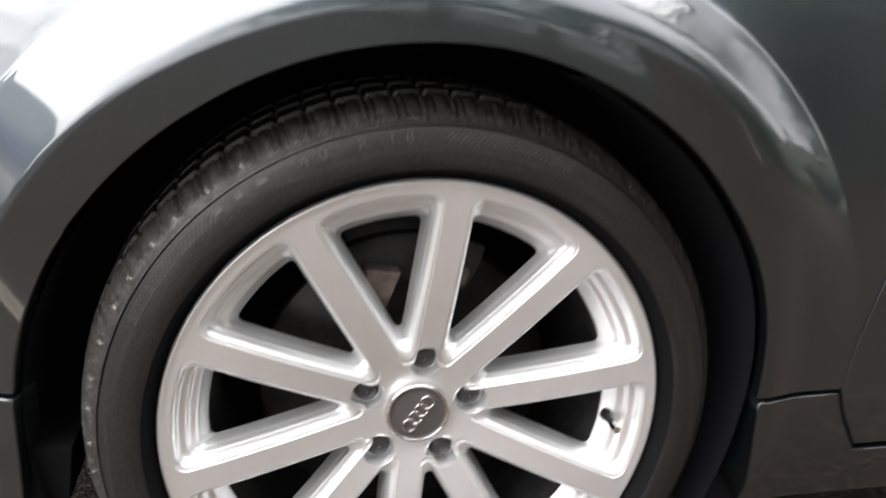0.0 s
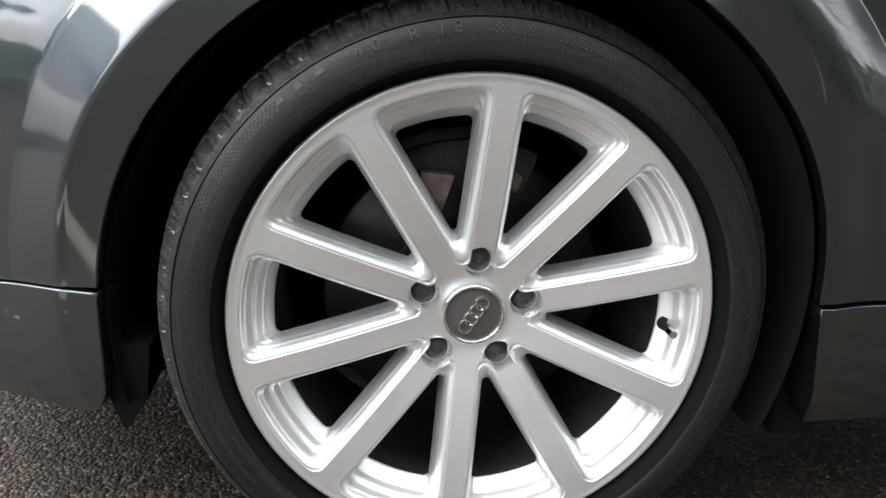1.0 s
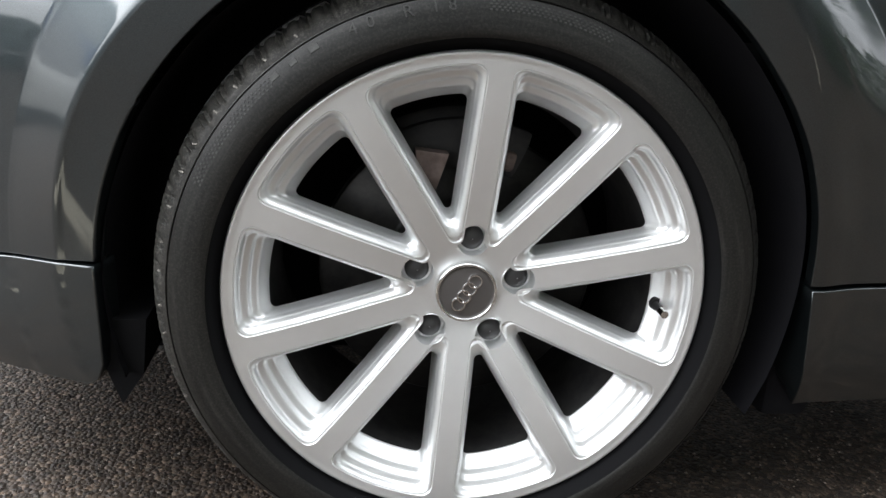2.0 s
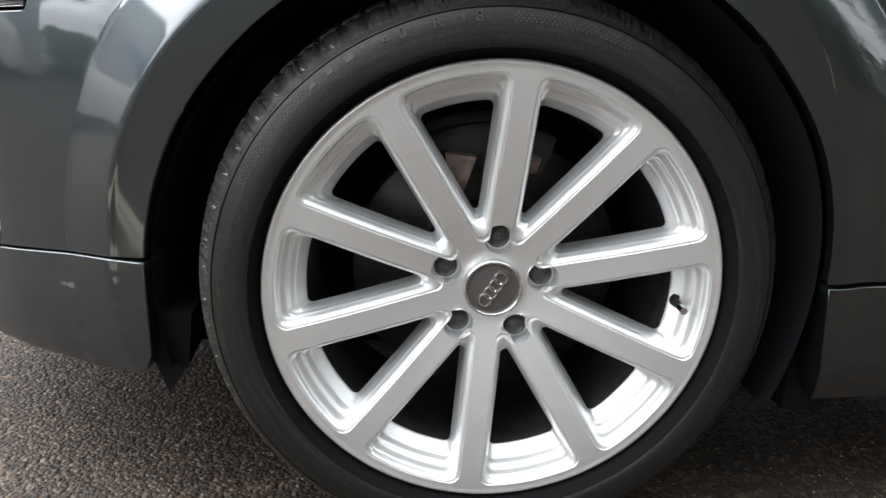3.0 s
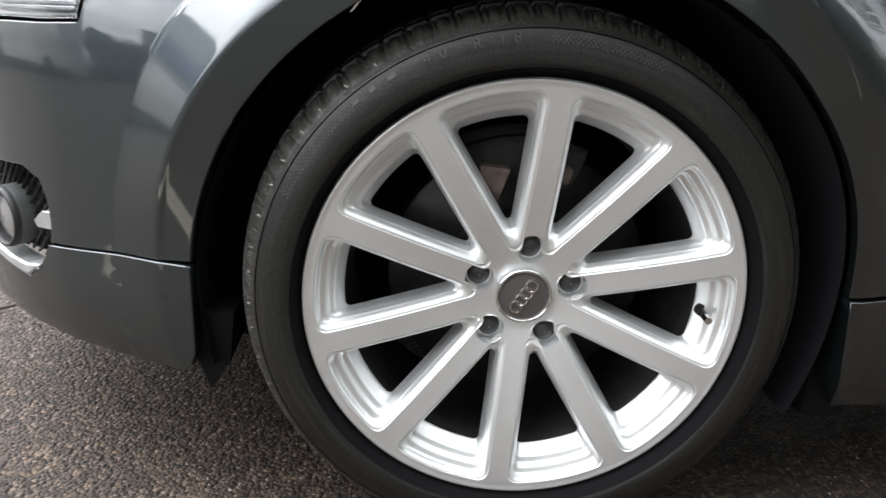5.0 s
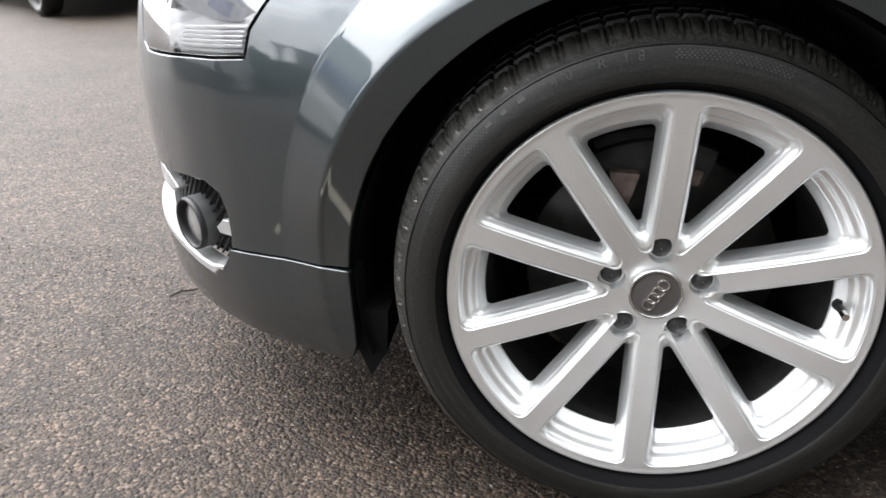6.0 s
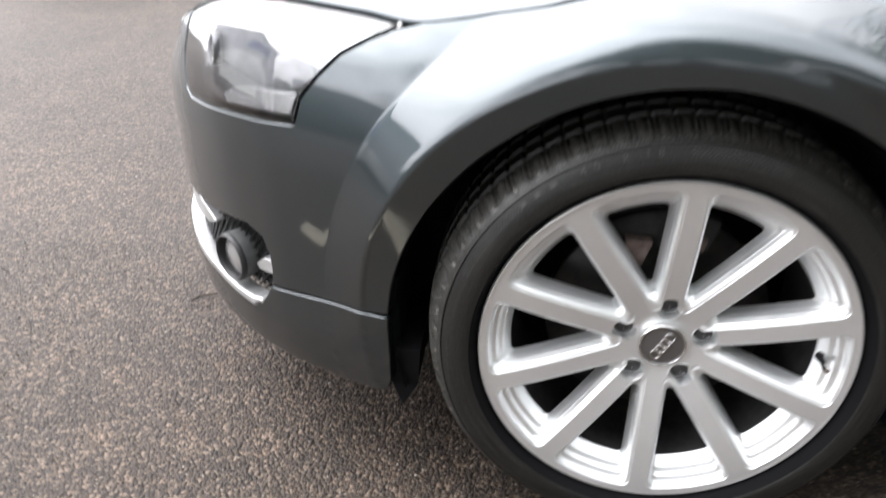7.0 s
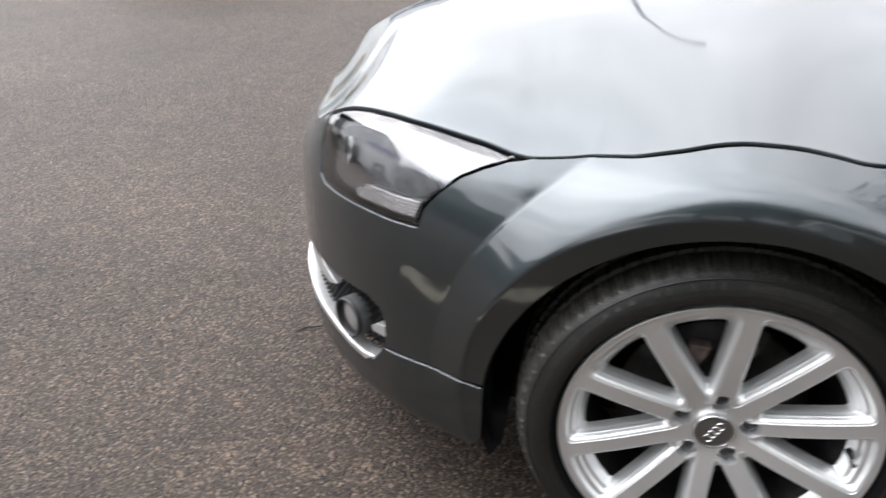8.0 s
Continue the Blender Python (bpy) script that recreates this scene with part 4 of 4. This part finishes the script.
copy_thing(wheel, pose(X2, 2 * YC, ARCH_Z, 0, 12, 180))

# ---- ground ----
ASPHALT = material("worn_asphalt", (.13, .12, .11), .64, Specular_IOR_Level=.34)
c = node(ASPHALT, "TexCoord")
cells = node(ASPHALT, "TexVoronoi", Scale=170, Randomness=1.0)
wire(ASPHALT, c, "Object", cells, "Vector")
bit = node(ASPHALT, "SeparateXYZ")
wire(ASPHALT, cells, "Color", bit, "Vector")
stone = ramp(ASPHALT, ((.0, (.016, .0125, .0098)), (.45, (.040, .0320, .0255)), (.80, (.078, .0640, .0520)), (1.0, (.19, .165, .140))), bit, "X")
patch = node(ASPHALT, "TexNoise", Scale=1.3, Detail=7, Roughness=.62)
wire(ASPHALT, c, "Object", patch, "Vector")
worn = ramp(ASPHALT, ((.3, (.475, .405, .350)), (.7, (.89, .757, .665))), patch)
mixed = node(ASPHALT, "Mix")
mixed.data_type, mixed.blend_type = "RGBA", "MULTIPLY"
mixed.inputs[0].default_value = 1
wire(ASPHALT, stone, "Color", mixed, 6)
wire(ASPHALT, worn, "Color", mixed, 7)
blotch = node(ASPHALT, "TexNoise", Scale=11, Detail=5, Roughness=.6)
wire(ASPHALT, c, "Object", blotch, "Vector")
dusty = ramp(ASPHALT, ((.36, (.80, .79, .77)), (.55, (1.0, .985, .965)), (.72, (1.28, 1.22, 1.14))), blotch)
dirt = node(ASPHALT, "Mix")
dirt.data_type, dirt.blend_type = "RGBA", "MULTIPLY"
dirt.inputs[0].default_value = 1
wire(ASPHALT, mixed, 2, dirt, 6)
wire(ASPHALT, dusty, "Color", dirt, 7)
wire(ASPHALT, dirt, 2, shader(ASPHALT), "Base Color")
relief = node(ASPHALT, "Bump", Strength=.9, Distance=.004)
relief.invert = True
wire(ASPHALT, cells, "Distance", relief, "Height")
wire(ASPHALT, relief, "Normal", shader(ASPHALT), "Normal")
bm = bmesh.new()
bmesh.ops.create_grid(bm, x_segments=8, y_segments=8, size=400)
tagged(new("ground", mesh_of("ground", bm, ASPHALT)), "coarse worn grey-brown asphalt", "ground", kind="structure")

# loose and half-bedded chippings near the car, too many to count
CHIP = material("asphalt_chippings", (.15, .14, .12), .62, Specular_IOR_Level=.35)
geo = node(CHIP, "NewGeometry")
wire(CHIP, ramp(CHIP, ((.0, (.013, .0102, .0078)), (.5, (.035, .0278, .0220)), (.84, (.074, .0610, .0490)), (1.0, (.25, .218, .185))), geo, "Random Per Island"), "Color", shader(CHIP), "Base Color")
rng = np.random.default_rng(5)


def chippings(count, x0, x1, y0, y1, small, large):
    base = np.array([(1, 0, 0), (0, 1, 0), (-1, 0, 0), (0, -1, 0), (.1, .1, 1)])
    tri = [(0, 1, 4), (1, 2, 4), (2, 3, 4), (3, 0, 4)]
    verts, faces = [], []
    xs, ys = rng.uniform(x0, x1, count), rng.uniform(y0, y1, count)
    sizes, turns = rng.uniform(small, large, count), rng.uniform(0, 6.28, count)
    for i in range(count):
        c, s = math.cos(turns[i]), math.sin(turns[i])
        j = base * (sizes[i], sizes[i] * rng.uniform(.6, 1), sizes[i] * rng.uniform(.35, .8)) * rng.uniform(.75, 1.25, (5, 1))
        verts += [(xs[i] + p[0] * c - p[1] * s, ys[i] + p[0] * s + p[1] * c, -.0008 + p[2]) for p in j]
        faces += [tuple(5 * i + k for k in t) for t in tri]
    me = mesh_from("chippings", verts, faces, CHIP)
    me.polygons.foreach_set("use_smooth", [False] * len(faces))
    return me


tagged(new("chippings", chippings(60000, -1.9, .7, -.75, .9, .0014, .0046)), "small brown and grey stone chippings bedded in the asphalt", "gravel", kind="stuff")
tagged(new("chippings", chippings(30000, -3.6, -1.2, -.8, 2.6, .002, .005)), "small grey stone chippings bedded in the asphalt", "gravel", kind="stuff")
bm = bmesh.new()
pts = [(-.945, .612, .004), (-.925, .628, .009), (-.905, .640, .006), (-.880, .642, .012)]
rows = [[bm.verts.new(Vector(p) + Vector((math.cos(b) * .0, math.sin(b), math.cos(b))) * .0024) for b in np.linspace(0, 6.28, 7)[:-1]] for p in pts]
for a, b in zip(rows, rows[1:]):
    for j in range(6):
        bm.faces.new((a[j], b[j], b[(j + 1) % 6], a[(j + 1) % 6]))
tagged(new("twig", mesh_of("twig", bm, material("dark_bark", (.03, .022, .017), .9))), "short dark broken twig lying on the asphalt", "twig")

# worn painted bay lines on the ground beside the car
LINE = material("faded_cream_road_paint", (.55, .50, .36), .8)
speckle(LINE, 40, (.10, .09, .075), (.42, .385, .30), .33, .5)
for long, place in ((1.15, pose(-.90, -.395, .0018, 0, 0, -24)), (3.2, pose(3.35, -3.45, .0018, 0, 0, -54))):
    bm = bmesh.new()
    box(bm, (long, .075, .0024), place, .0006)
    tagged(new("bay_line", mesh_of("bay_line", bm, LINE)), "worn cream bay line painted on the asphalt", "road marking", kind="structure")

# ---- what stands around the yard ----
BARK = material("grey_brown_bark", (.09, .07, .055), .95)
grain(BARK, 30, .6, .01)
LEAF = material("green_leaves", (.05, .09, .03), .6)
geo = node(LEAF, "NewGeometry")
wire(LEAF, ramp(LEAF, ((.0, (.03, .055, .018)), (.6, (.06, .10, .035)), (1.0, (.10, .14, .05))), geo, "Random Per Island"), "Color", shader(LEAF), "Base Color")
WALL = material("pale_grey_rendered_wall", (.52, .52, .53), .9)
speckle(WALL, 3, (.46, .46, .475), (.57, .57, .58))
grain(WALL, 60, .3, .004)
BLUE = material("blue_painted_fascia", (.05, .09, .28), .45)
speckle(BLUE, 4, (.045, .08, .25), (.06, .10, .31))
ROOF = material("grey_roof_sheet", (.16, .16, .165), .7)
speckle(ROOF, 2.5, (.13, .13, .135), (.20, .20, .205))
WHITE = material("white_car_paint", (.80, .80, .78), .3, 0, 1.0)
speckle(WHITE, 3, (.76, .76, .74), (.83, .83, .81))
PANE = DARKGLASS


def tree(seed, height, spread):
    rnd = random.Random(seed)
    root = new("tree")
    bm = bmesh.new()

    def limb(a, b, r0, r1):
        d = b - a
        bmesh.ops.create_cone(bm, cap_ends=True, segments=8, radius1=r0, radius2=r1, depth=d.length, matrix=Matrix.Translation((a + b) / 2) @ d.to_track_quat("Z", "Y").to_matrix().to_4x4())
    fork = Vector((rnd.uniform(-.2, .2), rnd.uniform(-.2, .2), height * .38))
    limb(Vector((0, 0, -.1)), fork, .22, .15)
    ends = []
    for k in range(9):
        a = k * 2.4 + rnd.uniform(-.4, .4)
        e = fork + Vector((math.cos(a) * spread * rnd.uniform(.35, .8), math.sin(a) * spread * rnd.uniform(.35, .8), height * rnd.uniform(.12, .5)))
        limb(fork, e, .09, .03)
        ends.append(e)
    part("trunk", mesh_of("trunk", bm, BARK), root)
    verts, faces = [], []
    for k in range(5200):
        c = rnd.choice(ends) + Vector((rnd.gauss(0, spread * .26), rnd.gauss(0, spread * .26), rnd.gauss(0, height * .10)))
        s = rnd.uniform(.07, .15)
        q = Euler((rnd.uniform(0, 6), rnd.uniform(0, 6), rnd.uniform(0, 6))).to_matrix()
        b = len(verts)
        verts += [c + q @ Vector(p) * s for p in ((-1, 0, 0), (0, -.55, .15), (1, 0, 0), (0, .55, .15))]
        faces.append((b, b + 1, b + 2, b + 3))
    me = mesh_from("crown", verts, faces, LEAF)
    part("crown", me, root)
    return tagged(root, "broad leafy green tree at the edge of the yard", "tree", "trees round the yard")


t1 = tree(3, 8.5, 2.6)
t1.location, t1.scale = (2.8, -11.4, 0), (1.7, 1.7, 1.7)
for x, y, s, a in ((8.6, -10.6, 1.4, 70), (-2.6, -11.8, 1.75, 130), (.3, -12.9, 1.8, 215), (13.5, -17.0, 1.5, 10), (17.5, -5.0, 1.1, 200), (9.6, -2.7, 1.0, 20), (20, 6, 1.1, 45), (-40, 8, 1.1, 110), (-22, 30, 1.2, 80), (9, 22, 1.2, 160), (16, 17, 1.0, 250), (9.5, 5.0, 1.3, 300)):
    t = copy_thing(t1, pose(x, y, 0, 0, 0, a))
    t.scale = (s, s, s)


def hedge(length, height, seed, n=9000):
    """A clipped hedge: a dense uneven mass of small leaves."""
    g = np.random.default_rng(seed)
    c = np.stack([g.uniform(-length / 2, length / 2, n), g.normal(0, .28, n).clip(-.55, .55), height * g.random(n) ** .8], 1)
    c[:, 2] *= 1 + .10 * np.sin(c[:, 0] * 2.3) + .06 * np.sin(c[:, 0] * 6.1)
    verts, faces = [], []
    for p in c:
        a, b = g.normal(size=3), g.normal(size=3)
        a, b = a / np.linalg.norm(a) * .10, b / np.linalg.norm(b) * .06
        k = len(verts)
        verts += [p - a, p - b, p + a, p + b]
        faces.append((k, k + 1, k + 2, k + 3))
    return tagged(new("hedge", mesh_from("hedge", verts, faces, LEAF)), "dense dark green leafy hedge, added out of view to darken reflections", "hedge", kind="stuff")


# unseen hedges, added to fill the bright horizon mirrored in the paint
hedge(7.2, 1.5, 4).matrix_basis = pose(-9.7, -5.9, 0, 0, 0, 84)
hedge(17.0, 4.6, 12, 16000).matrix_basis = pose(2.5, -13.4, 0, 0, 0, 3)
hedge(9.0, 2.6, 9).matrix_basis = pose(10.8, -2.4, 0, 0, 0, 82)


def sales_building():
    """A low rendered building with a pitched roof and a blue fascia."""
    root = tagged(new("building"), "low grey building with a grey pitched roof and blue fascia", "building")
    w, d, h, top = 9.0, 6.0, 3.0, 4.9
    bm = bmesh.new()
    box(bm, (w, .25, h), Matrix.Translation((0, d / 2 - .125, h / 2)))
    part("front_wall", mesh_of("front_wall", bm, WALL), root)
    bm = bmesh.new()
    box(bm, (w, .25, h), Matrix.Translation((0, -d / 2 + .125, h / 2)))
    part("back_wall", mesh_of("back_wall", bm, WALL), root)
    for s in (-1, 1):
        bm = bmesh.new()
        x0, x1 = s * (w / 2 - .25), s * w / 2
        prof = [(-d / 2 + .252, 0), (d / 2 - .252, 0), (d / 2 - .252, h), (0, top - .2), (-d / 2 + .252, h)]
        a, b = [bm.verts.new((x0, y, z)) for y, z in prof], [bm.verts.new((x1, y, z)) for y, z in prof]
        bm.faces.new(a), bm.faces.new(b[::-1])
        for i in range(5):
            bm.faces.new((a[i], b[i], b[(i + 1) % 5], a[(i + 1) % 5]))
        part("gable_wall", mesh_of("gable_wall", bm, WALL, True), root)
        bm = bmesh.new()
        run = math.hypot(d / 2 + .4, top - h)
        m = Matrix.Translation((0, s * (d / 4 + .1), (top + h) / 2 - .05)) @ Matrix.Rotation(-s * math.atan2(top - h, d / 2 + .4), 4, "X")
        box(bm, (w + .6, run + .1, .10), m, .01)
        part("roof_slope", mesh_of("roof_slope", bm, ROOF), root)
    bm = bmesh.new()
    box(bm, (w + .5, .06, .45), Matrix.Translation((0, d / 2 + .05, h - .25)), .01)
    part("fascia", mesh_of("fascia", bm, BLUE), root, "blue fascia board")
    bm = bmesh.new()
    box(bm, (.08, 2.3, .9), Matrix.Translation((w / 2 + .045, -1.2, 2.6)), .01)
    part("sign_board", mesh_of("sign_board", bm, BLUE), root, "plain blue sign board")
    for x in (-3.0, -.9, 2.6):
        bm = bmesh.new()
        box(bm, (1.5, .08, 1.3), Matrix.Translation((x, d / 2 + .03, 1.55)), .01)
        win = part("window", mesh_of("window", bm, WHITE), root)
        bm = bmesh.new()
        box(bm, (1.34, .03, 1.14), Matrix.Translation((x, d / 2 + .062, 1.55)))
        part("pane", mesh_of("pane", bm, PANE), win)
    return root


BRICK = material("brown_brick", (.2, .1, .07), .9)
c = node(BRICK, "TexCoord")
lay = node(BRICK, "TexBrick", Scale=4.4, Color1=(.045, .042, .039, 1), Color2=(.070, .064, .059, 1), Mortar=(.12, .12, .115, 1), Mortar_Size=.012)
turn = node(BRICK, "Mapping", Rotation=(radians(90), 0, 0))
wire(BRICK, c, "Object", turn, "Vector")
wire(BRICK, turn, "Vector", lay, "Vector")
wire(BRICK, lay, "Color", shader(BRICK), "Base Color")
grain(BRICK, 50, .4, .004)


def block(label, face):
    root = tagged(new("building"), label, "building")
    for name, size, at, mat in (("front_wall", (10, .3, 7.6), (0, 2.85, 3.8), face), ("back_wall", (10, .3, 7.6), (0, -2.85, 3.8), face),
                                ("side_wall", (.3, 5.396, 7.6), (-4.85, 0, 3.8), face), ("side_wall", (.3, 5.396, 7.6), (4.85, 0, 3.8), face), ("roof", (10.3, 6.3, .2), (0, 0, 7.704), ROOF)):
        b = bmesh.new()
        box(b, size, Matrix.Translation(at), .01)
        part(name, mesh_of(name, b, mat), root)
    for x in (-2.5, .8, 3.4):
        b = bmesh.new()
        box(b, (1.2, .08, 1.4), Matrix.Translation((x, 3.03, 3.9)), .01)
        win = part("window", mesh_of("window", b, WHITE), root)
        b = bmesh.new()
        box(b, (1.06, .03, 1.26), Matrix.Translation((x, 3.065, 3.9)))
        part("pane", mesh_of("pane", b, PANE), win)
    return root


GREYWALL = material("grey_rendered_wall", (.2, .2, .2), .9)
speckle(GREYWALL, 1.5, (.13, .13, .13), (.24, .24, .235))
grain(GREYWALL, 60, .3, .004)
# unseen building, added so the front wing mirrors something dark
block("grey flat-roofed building, added out of view to darken reflections", GREYWALL).matrix_basis = pose(-15.5, -11.5, 0, 0, 0, -55) @ Matrix.Diagonal((1, 1, .45, 1))
# unseen building, added to block light and darken the car's right side
bricks = block("tall dark brick building, added out of view to block light on the right", BRICK)
bricks.matrix_basis = pose(14.5, -9.0, 0, 0, 0, 22)


def street_lamp():
    root = tagged(new("street_lamp"), "tall grey street lamp with a curved arm", "street lamp")
    b = bmesh.new()
    pts = [Vector((0, 0, 0)), Vector((0, 0, 4)), Vector((0, 0, 7.4)), Vector((.25, 0, 8.1)), Vector((.55, 0, 8.4)), Vector((.9, 0, 8.45))]
    rad = (.07, .055, .045, .04, .035, .03)
    for a, e, r0, r1 in zip(pts, pts[1:], rad, rad[1:]):
        rod(b, r0, r1, (e - a).length, Matrix.Translation((a + e) / 2) @ (e - a).to_track_quat("Z", "Y").to_matrix().to_4x4(), 12)
    part("pole", mesh_of("pole", b, STEEL), root)
    b = bmesh.new()
    box(b, (.4, .16, .05), Matrix.Translation((1.05, 0, 8.45)), .04)
    part("lamp_head", mesh_of("lamp_head", b, STEEL), root)
    return root


street_lamp().matrix_basis = pose(-.25, 13.5, 0)
building = sales_building()
far = copy_thing(building, pose(-4.5, 18, 0, 0, 0, 172))
far.scale = (1.3, 1.3, .72)
building.matrix_basis = pose(-13.6, .5, 0, 0, 0, 5)


# ---- white car parked across the yard ----
def white_car():
    root = tagged(new("car"), "white hatchback parked across the yard, seen from behind", "car")
    # x across, y forward; the rear face looks to -y
    prof = ((-.06, .30), (-.10, .42), (-.10, .62), (-.03, .70), (.0, .86), (.06, 1.05), (.32, 1.40), (.75, 1.46), (1.7, 1.43), (2.5, 1.05), (3.5, .85), (3.85, .60), (3.85, .30))
    half = (.72, .80, .84, .85, .84, .80, .62, .58, .60, .78, .76, .70, .66)
    bm = bmesh.new()
    rows = []
    for s in (-1, 1):
        rows.append([bm.verts.new((s * h, y, z)) for (y, z), h in zip(prof, half)])
    n = len(prof)
    mid = [[bm.verts.new((k * h * .5, y - (.05 if i < 5 else 0), z + (.02 if 5 < i < 9 else 0))) for i, ((y, z), h) in enumerate(zip(prof, half))] for k in (-1, 1)]
    order = [rows[0], mid[0], mid[1], rows[1]]
    for a, b in zip(order, order[1:]):
        for i in range(n - 1):
            bm.faces.new((a[i], b[i], b[i + 1], a[i + 1]))
    low = [[bm.verts.new((s * .83, y, z)) for y, z in ((.25, .28), (.9, .26), (3.0, .26), (3.6, .28))] for s in (-1, 1)]
    belt = [[bm.verts.new((s * .86, y, z)) for y, z in ((.25, .9), (.9, .92), (3.0, .86), (3.6, .78))] for s in (-1, 1)]
    for k in (0, 1):
        for i in range(3):
            bm.faces.new((low[k][i], low[k][i + 1], belt[k][i + 1], belt[k][i]))
        bm.faces.new((rows[k][0], rows[k][1], rows[k][2], rows[k][3], rows[k][4], belt[k][0], low[k][0]))
        bm.faces.new((rows[k][4], rows[k][5], rows[k][6], rows[k][7], belt[k][1], belt[k][0]))
        bm.faces.new((rows[k][7], rows[k][8], rows[k][9], belt[k][2], belt[k][1]))
        bm.faces.new((rows[k][9], rows[k][10], rows[k][11], rows[k][12], low[k][3], belt[k][3], belt[k][2]))
    body = mesh_of("body", bm, WHITE)
    ob = part("body", body, root, "white bodywork")
    return root


bm = None
hatch = white_car()


def hatch_part(name, size, at, mat, label="", bevel=.01, parent=None):
    b = bmesh.new()
    box(b, size, Matrix.Translation(at), bevel)
    return part(name, mesh_of(name, b, mat), parent or hatch, label)


YELLOW = material("yellow_plate", (.75, .45, .06), .4)
hatch_part("bumper", (1.62, .16, .33), (0, -.13, .385), WHITE, "white rear bumper", .05)
for s in (-1, 1):
    hatch_part("bumper_slot", (.20, .012, .022), (s * .62, -.211, .437), TRIM, "narrow black slot in the bumper", .004)
hatch_part("tow_recess", (.30, .03, .035), (-.36, -.205, .262), PLASTIC, "black recess above the towing eye", .006)
b = bmesh.new()
ring(b, .026, .008, Matrix.Translation((-.36, -.235, .200)), 20, 8)
rod(b, .008, .008, .05, Matrix.Translation((-.36, -.235, .245)), 10)
part("towing_eye", mesh_of("towing_eye", b, STEEL), hatch, "dark steel towing eye")
plate = hatch_part("number_plate", (.50, .012, .11), (-.06, -.216, .52), YELLOW, "yellow number plate", .003)
for k in range(6):
    hatch_part("plate_bar", (.045, .004, .07), (-.255 + k * .078, -.2245, .52), TRIM, "", .0, plate)
hatch_part("underside", (1.5, 3.3, .2), (0, 1.75, .27), PLASTIC, "dark underside", .03)
hatch_part("silencer", (.46, .16, .10), (.26, -.02, .195), SATIN, "pale metal silencer box", .03)
hatch_part("tow_bar", (.86, .05, .05), (.05, -.02, .175), TUBE, "grey steel tow bar", .012)
b = bmesh.new()
rod(b, .030, .030, .22, Matrix.Translation((-.30, -.12, .245)) @ Matrix.Rotation(radians(90), 4, "X"))
part("exhaust_pipe", mesh_of("exhaust_pipe", b, CHROME), hatch, "short steel exhaust pipe")
for sx, y in ((-1, .62), (1, .62), (-1, 3.1), (1, 3.1)):
    v, f = lathe(((.001, -.085), (.17, -.085), (.20, -.075), (.22, -.095), (.27, -.10), (.29, -.07), (.297, 0), (.29, .07), (.26, .09), (.001, .09)), 40)
    part("wheel", mesh_from("hatch_wheel", v, f, RUBBER), hatch, "dark wheel", pose(sx * .76, y, .297, 0, 0, 90 if sx > 0 else -90))
hatch.matrix_basis = pose(-3.62, 6.22, 0, 0, 0, 48)
tagged(copy_thing(hatch, pose(-7.6, -1.0, 0, 0, 0, 4)), "white hatchback parked in front of the low grey building")
